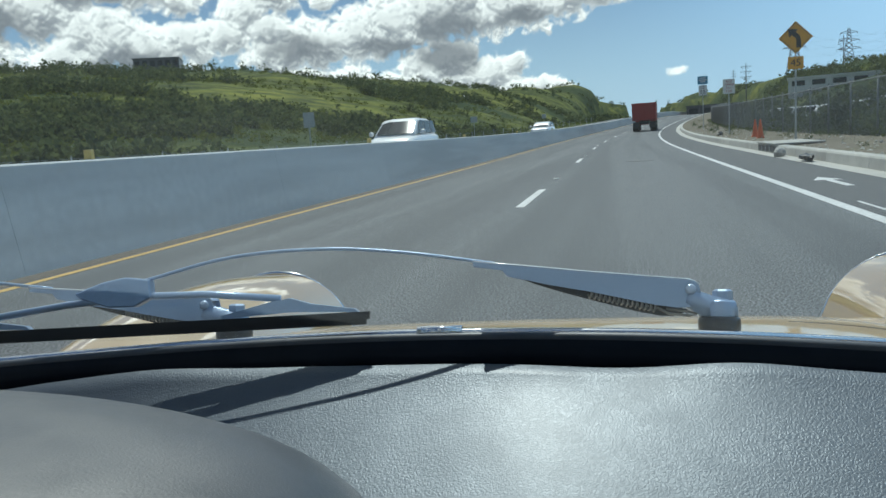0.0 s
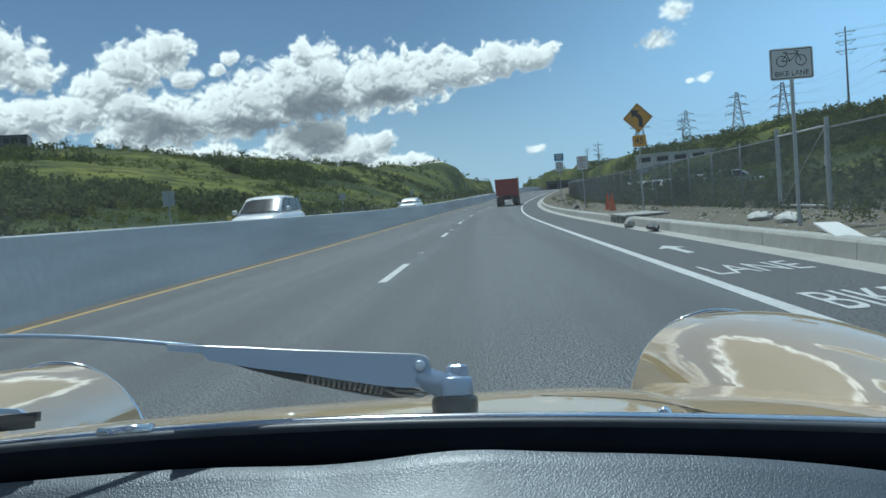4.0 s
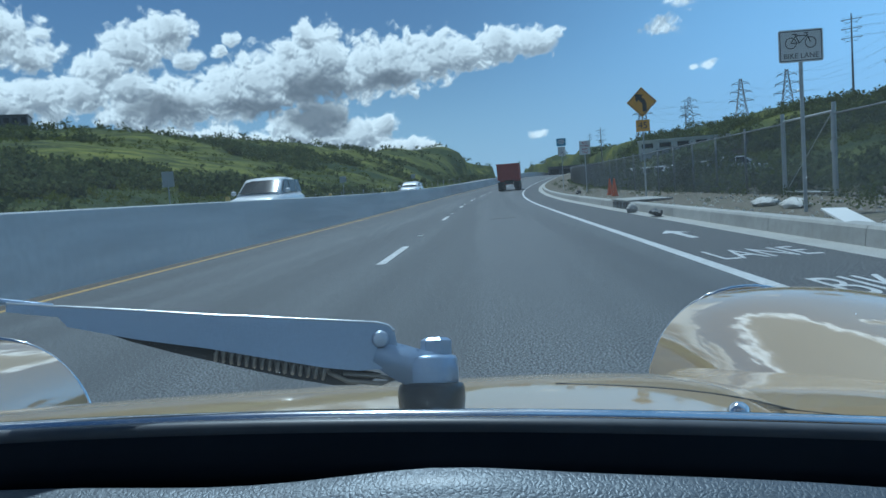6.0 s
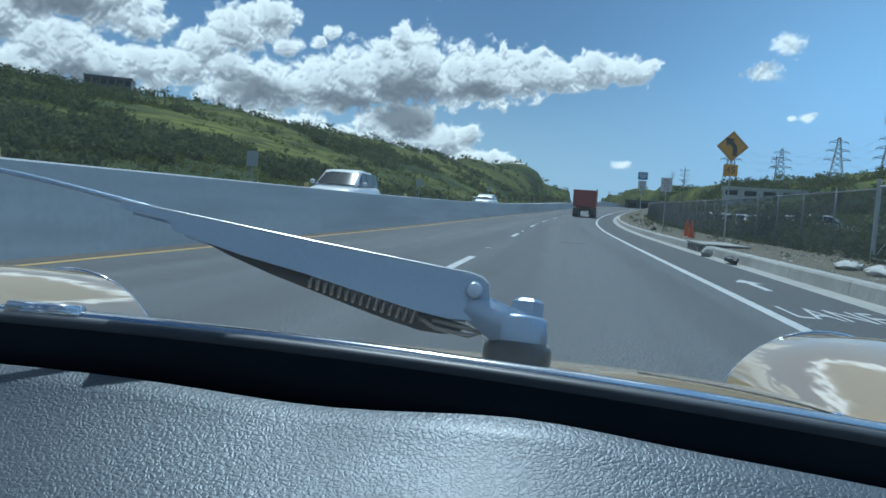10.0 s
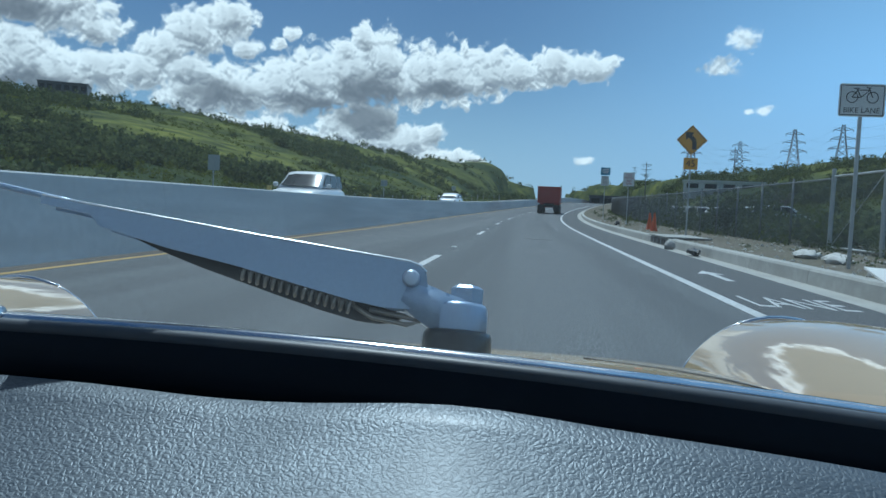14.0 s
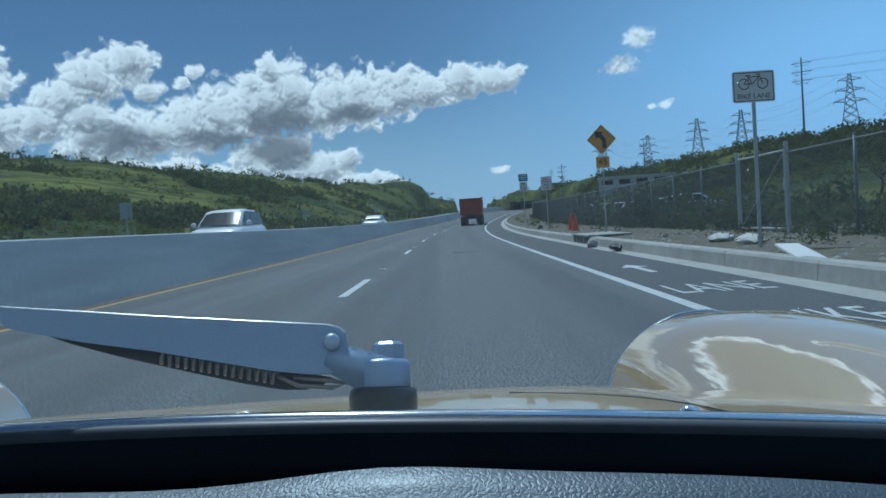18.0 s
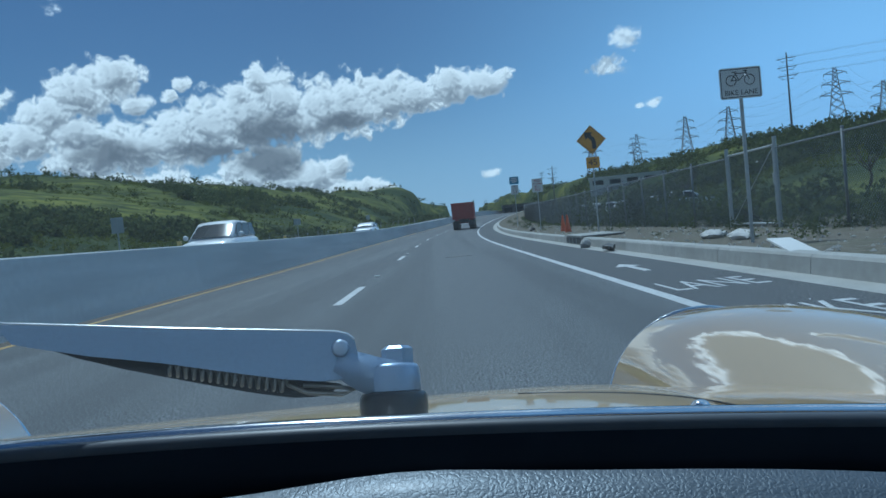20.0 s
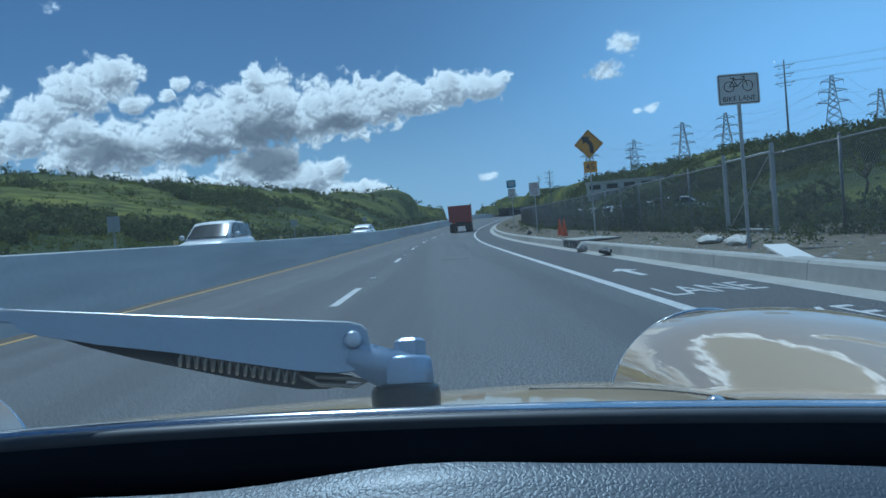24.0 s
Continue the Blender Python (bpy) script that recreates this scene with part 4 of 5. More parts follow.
part("bumper", bm, CHROME, car, "chrome front bumper", True)
for x in (-0.62, 0.62):
    for y in (1.15, -1.2):
        bm = bmesh.new()
        prof = [(0.30, 0.06), (0.315, 0.03), (0.315, -0.03), (0.30, -0.06), (0.19, -0.065), (0.18, 0.0), (0.19, 0.065)]
        rings = [[bm.verts.new((x + w, y + r * math.cos(k * math.tau / 28), 0.315 + r * math.sin(k * math.tau / 28))) for r, w in prof] for k in range(28)]
        for k in range(28):
            for j in range(7):
                bm.faces.new((rings[k][j], rings[k][(j + 1) % 7], rings[(k + 1) % 28][(j + 1) % 7], rings[(k + 1) % 28][j]))
        tyre = part("tyre", bm, RUBBER, car, "black rubber tyre", True)
        bm = bmesh.new()
        rod(bm, (x - 0.04, y, 0.315), (x + 0.04, y, 0.315), 0.188, seg=28)
        part("wheel_rim", bm, CHROME, tyre, "steel wheel rim")

# ---- roadside: fence, signs, masts ----
def beside(x, y, z=0.0, turn=0.0):
    return pose(x + road_x(y), y, road_z(y) + z, 0, 0, turn - math.degrees(0.0014 * max(y - 35, 0)))


fence = empty("chain_link_fence", pose(0, 0, 0), "tall grey chain-link fence with steel posts", "fence")
BAY, HIGH = 3.0, 1.88
bm = bmesh.new()
rod(bm, (0, 0, -0.1), (0, 0, HIGH + 0.06), 0.03, seg=10)
bmesh.ops.create_uvsphere(bm, u_segments=10, v_segments=6, radius=0.036, matrix=Matrix.Translation((0, 0, HIGH + 0.06)))
post = part("post", bm, FENCE_M, fence, smooth=True, m=beside(FENCE, 3.0, 0.2))
bm = bmesh.new()
rod(bm, (0, 0, HIGH - 0.02), (0, BAY, HIGH - 0.02), 0.02, seg=8)
rail = part("top_rail", bm, FENCE_M, fence, m=beside(FENCE, 3.0, 0.2))
vs, fs, d = [], [], 0.0024
for s in (1, -1):
    k = -HIGH
    while k < BAY:
        lo, hi = max(k, 0.0), min(k + HIGH, BAY)
        z0, z1 = (lo - k), (hi - k)
        if s < 0:
            z0, z1 = HIGH - z0, HIGH - z1
        o = len(vs)
        for yy, zz in ((lo, z0), (hi, z1)):
            vs += [(s * 0.002 - d, yy, zz + 0.02), (s * 0.002 + d, yy, zz + 0.02), (s * 0.002, yy + d * 1.6, zz + 0.02 + d)]
        fs += [(o, o + 1, o + 4, o + 3), (o + 1, o + 2, o + 5, o + 4), (o + 2, o, o + 3, o + 5)]
        k += 0.085
wire = mesh_of("wire_mesh", vs, fs, FENCE_M)
net = made("wire_mesh", wire, fence, m=beside(FENCE, 3.0, 0.2))
GATE_Y = 18.0
for i in range(1, 60):
    y = 3.0 + BAY * i
    for src in (post, rail, net):
        if src is not post and abs(y - GATE_Y) < 0.1:
            continue
        o = src.copy()
        scene.collection.objects.link(o)
        o.matrix_basis = beside(FENCE, y, 0.2)

gate = empty("fence_gate", beside(FENCE, GATE_Y, 0.22), "closed chain-link gate with a tubular steel frame", "gate")
bm = bmesh.new()
for a, b in (((0, 0.1, 0.08), (0, 2.9, 0.08)), ((0, 0.1, 1.9), (0, 2.9, 1.9)), ((0, 0.1, 0.08), (0, 0.1, 1.9)), ((0, 2.9, 0.08), (0, 2.9, 1.9))):
    rod(bm, a, b, 0.028, seg=10)
part("gate_frame", bm, GALV, gate)
for y0 in (0.0, 3.0):
    bm = bmesh.new()
    rod(bm, (0, y0, -0.1), (0, y0, 2.1), 0.05, seg=12)
    part("gate_post", bm, GALV, gate)
bm = bmesh.new()
rod(bm, (0, 0.12, 1.86), (0, 2.85, 0.12), 0.012, seg=8)
part("brace", bm, GALV, gate)
bm = bmesh.new()
box(bm, -0.05, 0.05, 0.02, 0.12, 1.0, 1.25, 0.01)
part("latch", bm, GALV, gate)
made("wire_mesh", wire, gate)


def letters(text, size, material, name="lettering"):
    cu = bpy.data.curves.new(name, "FONT")
    cu.body, cu.size, cu.align_x, cu.align_y = text, size, "CENTER", "CENTER"
    ob = new("draft", cu)
    me = bpy.data.meshes.new_from_object(ob.evaluated_get(bpy.context.evaluated_depsgraph_get()))
    bpy.data.objects.remove(ob), bpy.data.curves.remove(cu)
    me.materials.clear(), me.materials.append(material)
    me.name = name
    return me


def plate(bm, w, h, r=0.03, z=0.0, y=0.0, t=0.004):
    """A rounded upright plate that faces the traffic (-y)."""
    out = []
    for cx, cz, a0 in ((w / 2 - r, h / 2 - r, 0), (-w / 2 + r, h / 2 - r, 90), (-w / 2 + r, -h / 2 + r, 180), (w / 2 - r, -h / 2 + r, 270)):
        for k in range(5):
            a = radians(a0 + 22.5 * k)
            out.append((cx + r * math.cos(a), z + cz + r * math.sin(a)))
    return prism(bm, out, y, y + t)


def border(bm, w, h, t, z, y):
    for x0, x1, z0, z1 in ((-w / 2, w / 2, h / 2 - t, h / 2), (-w / 2, w / 2, -h / 2, -h / 2 + t), (-w / 2, -w / 2 + t, -h / 2, h / 2), (w / 2 - t, w / 2, -h / 2, h / 2)):
        box(bm, x0, x1, y - 0.001, y, z + z0, z + z1)


def write(text, size, x, z, y, sign, material=BLACK, wide=1.0):
    o = made("lettering", letters(text, size, material), sign, m=pose(x, y, z, 90) @ Matrix.Diagonal((wide, 1, 1, 1)))
    return o


def sign_post(x, y, high, label, turn=0.0, category="road sign", base=0.2):
    s = empty("road_sign", beside(x, y, base, turn), label, category)
    bm = bmesh.new()
    box(bm, -0.027, 0.027, -0.02, 0.02, -0.3, high, 0.006)
    part("post", bm, GALV, s, "galvanised square post")
    return s


# bike lane sign with a drawn bicycle
s = sign_post(5.0, 12.7, 2.86, "white rectangular bike lane sign on a galvanised post")
bm = bmesh.new()
plate(bm, 0.68, 0.5, 0.04, 2.61, -0.03)
panel = part("panel", bm, SIGN_W, s, "white panel with a black bicycle")
bm = bmesh.new()
border(bm, 0.64, 0.46, 0.012, 2.61, -0.031)
for wx in (-0.15, 0.15):
    tube(bm, [(wx + 0.082 * math.cos(k * math.tau / 24), -0.032, 2.655 + 0.082 * math.sin(k * math.tau / 24)) for k in range(25)], 0.007, 5)
for a, b in (((-0.15, 2.655), (-0.07, 2.765)), ((-0.07, 2.765), (0.10, 2.765)), ((-0.15, 2.655), (-0.02, 2.655)), ((-0.02, 2.655), (-0.09, 2.79)), ((-0.02, 2.655), (0.10, 2.765)),
             ((0.15, 2.655), (0.09, 2.80)), ((-0.13, 2.79), (-0.05, 2.79)), ((0.05, 2.805), (0.12, 2.80))):
    rod(bm, (a[0], -0.032, a[1]), (b[0], -0.032, b[1]), 0.007, seg=5)
part("bicycle_symbol", bm, BLACK, panel)
write("BIKE LANE", 0.115, 0, 2.455, -0.032, panel)

# stopping ban, farther on
s = sign_post(5.6, 45, 3.0, "white sign with red text forbidding stopping")
bm = bmesh.new()
plate(bm, 0.62, 0.78, 0.04, 2.6, -0.03)
panel = part("panel", bm, SIGN_W, s, "white panel with dark red letters")
RED_INK = mat("red sign ink", (0.35, 0.02, 0.03), 0.5)
for k, line in enumerate(("NO", "STOPPING", "ANY", "TIME")):
    write(line, 0.16 if k else 0.2, 0, 2.86 - 0.175 * k, -0.031, panel, RED_INK, 0.72 if len(line) > 5 else 1.0)

# speed limit with a blue panel above
s = sign_post(5.6, 64, 4.2, "blue panel above a white speed limit sign")
bm = bmesh.new()
plate(bm, 0.76, 0.62, 0.04, 3.85, -0.03)
panel = part("blue_panel", bm, SIGN_B, s, "blue panel with white bars")
bm = bmesh.new()
for k, w in enumerate((0.5, 0.58, 0.4)):
    box(bm, -w / 2, w / 2, -0.032, -0.031, 3.98 - 0.14 * k, 4.05 - 0.14 * k)
part("text_bars", bm, SIGN_W, panel)
bm = bmesh.new()
plate(bm, 0.62, 0.78, 0.04, 3.08, -0.03)
panel = part("speed_panel", bm, SIGN_W, s, "white speed limit panel")
bm = bmesh.new()
border(bm, 0.58, 0.74, 0.014, 3.08, -0.031)
part("rim_line", bm, BLACK, panel)
write("SPEED", 0.15, 0, 3.36, -0.032, panel), write("LIMIT", 0.15, 0, 3.22, -0.032, panel), write("55", 0.42, 0, 2.93, -0.032, panel)

# amber curve warning
s = sign_post(5.8, 29, 3.6, "amber diamond curve warning with a plate below")
bm = bmesh.new()
prism(bm, [(0, 4.02), (0.55, 3.47), (0, 2.92), (-0.55, 3.47)], -0.03, -0.025)
panel = part("diamond_panel", bm, SIGN_Y, s, "amber diamond with a black bent arrow")
bm = bmesh.new()
prism(bm, [(0.02, 3.13), (0.17, 3.13), (0.17, 3.38), (0.13, 3.52), (0.0, 3.66), (0.06, 3.74), (-0.26, 3.78), (-0.2, 3.48), (-0.12, 3.56), (0.0, 3.44), (0.02, 3.34)], -0.033, -0.031)
part("arrow_symbol", bm, BLACK, panel)
bm = bmesh.new()
rim_pts = [(0, 3.47 + 0.5), (0.5, 3.47), (0, 3.47 - 0.5), (-0.5, 3.47)]
for (xa, za), (xb, zb) in zip(rim_pts, rim_pts[1:] + rim_pts[:1]):
    rod(bm, (xa, -0.031, za), (xb, -0.031, zb), 0.008, seg=5)
part("rim_line", bm, BLACK, panel)
bm = bmesh.new()
plate(bm, 0.5, 0.42, 0.03, 2.62, -0.03)
plate_ob = part("advisory_plate", bm, SIGN_Y, s, "small amber plate")
write("45", 0.34, 0, 2.62, -0.032, plate_ob)

# signs on the far side of the other carriageway, seen from behind
for k, (x, y, w, h) in enumerate(((-16.0, 38, 0.62, 0.78), (-16.0, 78, 0.7, 0.6), (-16.2, 118, 0.62, 0.62))):
    s = sign_post(x, y, 2.75, "road sign for the opposite carriageway, plain grey back", 180, base=0.1)
    bm = bmesh.new()
    plate(bm, w, h, 0.04, 2.4, -0.03)
    part("panel", bm, GALV, s, "bare aluminium back of the panel")

# low wire fence beyond the opposite carriageway
low = empty("wire_fence", pose(0, 0, 0), "low wire fence at the foot of the hill", "fence")
bm = bmesh.new()
rod(bm, (0, 0, -0.2), (0, 0, 1.3), 0.03, seg=6)
stake = part("post", bm, GALV, low, m=beside(-17.0, 6.0))
bm = bmesh.new()
for z in (0.35, 0.65, 0.95, 1.22):
    rod(bm, (0, 0, z), (0, 5.0, z), 0.006, seg=4)
strand = part("wires", bm, GALV, low, m=beside(-17.0, 6.0))
for i in range(1, 32):
    for src in (stake, strand):
        o = src.copy()
        scene.collection.objects.link(o)
        o.matrix_basis = beside(-17.0, 6.0 + 5 * i)


# painted words on the bike lane, stretched for drivers
def painted(text, y, size, long):
    me = letters(text, size, PAINT_W, "painted_word")
    ob = new("painted_word", me)
    ob.matrix_basis = pose(3.0 + road_x(y), y, road_z(y) + 0.006) @ Matrix.Diagonal((0.8, long, 1, 1))
    return tagged(ob, "worn white word painted on the bike lane", "road marking", kind="structure")


painted("LANE", 9.0, 0.56, 2.6)
painted("BIKE", 6.2, 0.56, 2.6)
bm = bmesh.new()
vs = [bm.verts.new(p) for p in ((-0.06, -0.9, 0), (0.06, -0.9, 0), (0.06, 0.3, 0), (0.22, 0.3, 0), (0, 1.0, 0), (-0.22, 0.3, 0), (-0.06, 0.3, 0))]
bm.faces.new(vs)
arrow = part("painted_arrow", bm, PAINT_W, None, m=pose(3.0, 12.6, 0.006))
tagged(arrow, "white arrow painted on the bike lane", "road marking", kind="structure")

# raised lane reflectors, manhole, litter
bm = bmesh.new()
box(bm, -0.06, 0.06, -0.05, 0.05, 0, 0.018, 0.006)
dot = part("lane_reflector", bm, SIGN_W, None, m=pose(LINE_D, 2.4, 0))
tagged(dot, "small raised white lane reflector on asphalt", "reflector", "lane reflectors")
for i in range(1, 10):
    y = 2.4 + 14.6 * i
    copy_thing(dot, beside(LINE_D, y))
bm = bmesh.new()
rod(bm, (0, 0, -0.05), (0, 0, 0.008), 0.42, seg=40)
hole = part("manhole_cover", bm, mat("cast iron cover", (0.13, 0.13, 0.125), 0.7, 0.3, grain=((0.1, 0.1, 0.1), 20, 0.6), bump=(40, 0.5, 0.01)), None, m=beside(0.4, 24, 0))
tagged(hole, "round iron manhole cover set in the asphalt", "manhole cover")
for k, (y, x, mt, lab) in enumerate(((21.5, 3.88, KERB_C, "crumpled pale rag of litter lying against the kerb"), (18.6, 3.9, RUBBER, "torn black rubber scrap lying against the kerb"), (43, 4.9, RUBBER, "dark scrap lying on the dirt verge"))):
    bm = bmesh.new()
    bmesh.ops.create_icosphere(bm, subdivisions=2, radius=0.18)
    for v in bm.verts:
        n = noise.noise_vector(v.co * 9 + Vector((k * 7, 0, 0)))
        v.co = Vector((v.co.x * 0.8, v.co.y * (2.6 if k == 1 else 1.1), max(v.co.z * (0.45 if k == 1 else 0.75), -0.1))) + n * 0.07
    o = part("litter", bm, mt, None, m=beside(x, y, 0.1 if x < 4.2 else 0.3))
    tagged(o, lab, "litter")
bm = bmesh.new()
box(bm, -0.16, 0.16, -0.8, 0.8, 0, 0.03, 0.004)
for v in bm.verts:
    v.co.z += 0.03 * math.sin(v.co.y * 3)
o = part("loose_board", bm, WALL_W, None, m=pose(4.55, 10.3, 0.25, 3, 2, -12))
tagged(o, "pale loose board lying across the kerb", "board")
bm = bmesh.new()
rod(bm, (0, 0, 0), (0, 0, 0.05), 0.19, seg=4), rod(bm, (0, 0, 0.05), (0, 0, 0.75), 0.13, 0.03, 16)
cone = part("traffic_cone", bm, mat("orange cone plastic", (0.7, 0.13, 0.03), 0.5, stain=((0.6, 0.12, 0.03), 8, 0.5)), None, m=beside(5.3, 33, 0.22))
tagged(cone, "orange traffic cone standing on the dirt verge", "traffic cone", "cones")
copy_thing(cone, beside(5.5, 35.5, 0.22))

# storm drain at the kerb; a black panel paints the slot's darkness
drain = empty("storm_drain", beside(KERB, 25.0), "concrete storm drain inlet with a dark slot in the kerb", "drain")
bm = bmesh.new()
box(bm, -0.03, 1.3, -1.6, 1.6, 0.243, 0.29, 0.01)
part("cover_slab", bm, KERB_C, drain, "pale concrete slab")
bm = bmesh.new()
box(bm, -0.012, 0.0, -1.3, 1.3, 0.03, 0.2)
part("inlet_slot", bm, BLACK, drain, "black panel standing in for the slot's darkness")
for yy in (-0.65, 0.0, 0.65):
    bm = bmesh.new()
    rod(bm, (-0.02, yy, 0.02), (-0.02, yy, 0.245), 0.012, seg=8)
    part("slot_bar", bm, GALV, drain)

# sandbags slumped on the verge behind the kerb
SACK = mat("white woven sandbag", (0.62, 0.61, 0.58), 0.9, grain=((0.45, 0.44, 0.41), 30, 0.5), stain=((0.4, 0.38, 0.34), 5, 0.5), bump=(60, 0.4, 0.006))
for k in range(6):
    bm = bmesh.new()
    bmesh.ops.create_icosphere(bm, subdivisions=3, radius=0.26)
    for v in bm.verts:
        n = noise.noise_vector(v.co * 5 + Vector((k * 5.3, 1, 0)))
        v.co = Vector((v.co.x * 0.8, v.co.y * 1.25, max(v.co.z * 0.3, -0.06))) + n * 0.06 + noise.noise_vector(v.co * 14) * 0.02
    bag = part("sandbag", bm, SACK, None, "", True, beside(5.3 + 0.2 * (k % 3), 13.9 + 0.5 * k, 0.28, 25 * math.sin(k * 2.1)))
    tagged(bag, "slumped white sandbag lying on the verge behind the kerb", "sandbag", "sandbags")


# ---- masts on the hill ----
def on_hill(az, r):
    x, y = r * math.sin(radians(az)), r * math.cos(radians(az))
    return x, y, ground_z(x, y)


def pylon_lattice(high, wide):
    """Four leaning legs, crossed bracing and three pairs of arms."""
    p = new("pylon")
    bm = bmesh.new()
    t = high * 0.0042
    half = lambda f: wide / 2 * (1 - f) ** 1.25 + wide * 0.07
    lv = [0, 0.14, 0.27, 0.39, 0.5, 0.6, 0.69, 0.77, 0.84, 0.9, 0.95, 1.0]
    for a, b in zip(lv, lv[1:]):
        A, B = half(a), half(b)
        for sx, sy in ((1, 1), (1, -1), (-1, -1), (-1, 1)):
            rod(bm, (sx * A, sy * A, a * high), (sx * B, sy * B, b * high), t * 1.3, seg=4, cap=False)
        for sx, sy, tx, ty in ((1, 1, -1, 1), (-1, 1, -1, -1), (-1, -1, 1, -1), (1, -1, 1, 1)):
            rod(bm, (sx * A, sy * A, a * high), (tx * B, ty * B, b * high), t, seg=3, cap=False)
            rod(bm, (tx * A, ty * A, a * high), (sx * B, sy * B, b * high), t, seg=3, cap=False)
    part("tower_frame", bm, STEEL, p)
    for f, w in ((0.62, 0.72), (0.77, 0.62), (0.91, 0.5)):
        bm = bmesh.new()
        for sx in (1, -1):
            tip = (sx * wide * w, 0, f * high + high * 0.01)
            for sy in (1, -1):
                rod(bm, (sx * half(f), sy * half(f), f * high), tip, t, seg=3), rod(bm, (sx * half(f), sy * half(f), (f + 0.045) * high), tip, t * 0.8, seg=3)
            rod(bm, tip, (tip[0], 0, tip[2] - high * 0.035), t * 1.2, seg=4)
        part("cross_arm", bm, STEEL, p)
    return p


def pole_mast(high):
    p = new("power_pole")
    bm = bmesh.new()
    rod(bm, (0, 0, -1), (0, 0, high), high * 0.0145, high * 0.0065, 10)
    part("pole", bm, STEEL, p)
    for f in (0.72, 0.82, 0.92):
        bm = bmesh.new()
        w, z = high * 0.105, f * high
        rod(bm, (-w, 0, z + high * 0.018), (w, 0, z + high * 0.018), high * 0.0042, seg=5)
        for s in (-1, 1):
            rod(bm, (s * w, 0, z + high * 0.018), (s * w * 0.35, 0, z - high * 0.02), high * 0.0026, seg=4)
            rod(bm, (0, 0, z - high * 0.01), (s * w * 0.62, 0, z - high * 0.028), high * 0.0026, seg=4)
        part("cross_arm", bm, STEEL, p)
    return p


first = pylon_lattice(20, 5.6)
tagged(first, "tall grey lattice power pylon on the hilltop", "pylon", "power pylons")
placed = [(11.4, 330, 0.95), (14.6, 330, 1.0), (18.0, 300, 1.05), (20.9, 260, 0.95), (27.6, 215, 0.9), (30.3, 230, 0.85)]
for i, (a, r, k) in enumerate(placed):
    x, y, z = on_hill(a, r)
    m = pose(x, y, z - 0.4, 0, 0, -a + 8 * (i % 3 - 1))
    if i == 0:
        first.matrix_basis = m
    else:
        o = copy_thing(first, m)
        o.scale = (k, k, k)
mast = pole_mast(19)
tagged(mast, "tall steel power pole with three cross arms", "power pole", "power poles")
for i, (a, r, k) in enumerate(((24.8, 185, 1.0), (8.4, 300, 0.95), (14.3, 340, 1.0), (7.6, 360, 0.6))):
    x, y, z = on_hill(a, r)
    m = pose(x, y, z - 0.4, 0, 0, -a - 10)
    if i == 0:
        mast.matrix_basis = m
    else:
        o = copy_thing(mast, m)
        o.scale = (k, k, k)
WIRE = mat("power line", (0.1, 0.1, 0.11), 0.5, 0.5)


def cable(a, b, sag):
    bm = bmesh.new()
    a, b = Vector(a), Vector(b)
    tube(bm, [a.lerp(b, k / 14) - Vector((0, 0, sag * 4 * (k / 14) * (1 - k / 14))) for k in range(15)], 0.02, 3)
    o = part("power_line", bm, WIRE, None)
    return tagged(o, "thin dark power line sagging between masts", "cable", "power lines")


spots = [on_hill(a, r) for a, r, k in placed]
for f in (0.6, 0.75, 0.89):
    for s in (-1, 1):
        for (xa, ya, za), (xb, yb, zb) in zip(spots, spots[1:]):
            cable((xa + s * 3, ya, za + f * 20), (xb + s * 3, yb, zb + f * 19), 2.5)
xa, ya, za = on_hill(24.8, 185)
for f in (0.73, 0.83, 0.93):
    for s in (-1, 1):
        cable((xa + s * 1.9, ya, za + f * 19), (xa + 120 + s * 2, ya - 90, za + f * 19 + 6), 3)


# ---- traffic ----
def hull(bm, stations, n=20, e=0.55):
    """A rounded shell through stations (y, half width, bottom, top)."""
    rings = []
    for y, w, z0, z1 in stations:
        ring = []
        for k in range(n):
            t = math.tau * k / n
            co, si = math.cos(t), math.sin(t)
            ring.append(bm.verts.new((w * math.copysign(abs(co) ** e, co), y, (z0 + z1) / 2 + (z1 - z0) / 2 * math.copysign(abs(si) ** e, si))))
        rings.append(ring)
    for p, q in zip(rings, rings[1:]):
        for k in range(n):
            bm.faces.new((p[k], p[(k + 1) % n], q[(k + 1) % n], q[k]))
    bm.faces.new(rings[0]), bm.faces.new(rings[-1][::-1])
    bmesh.ops.recalc_face_normals(bm, faces=bm.faces)


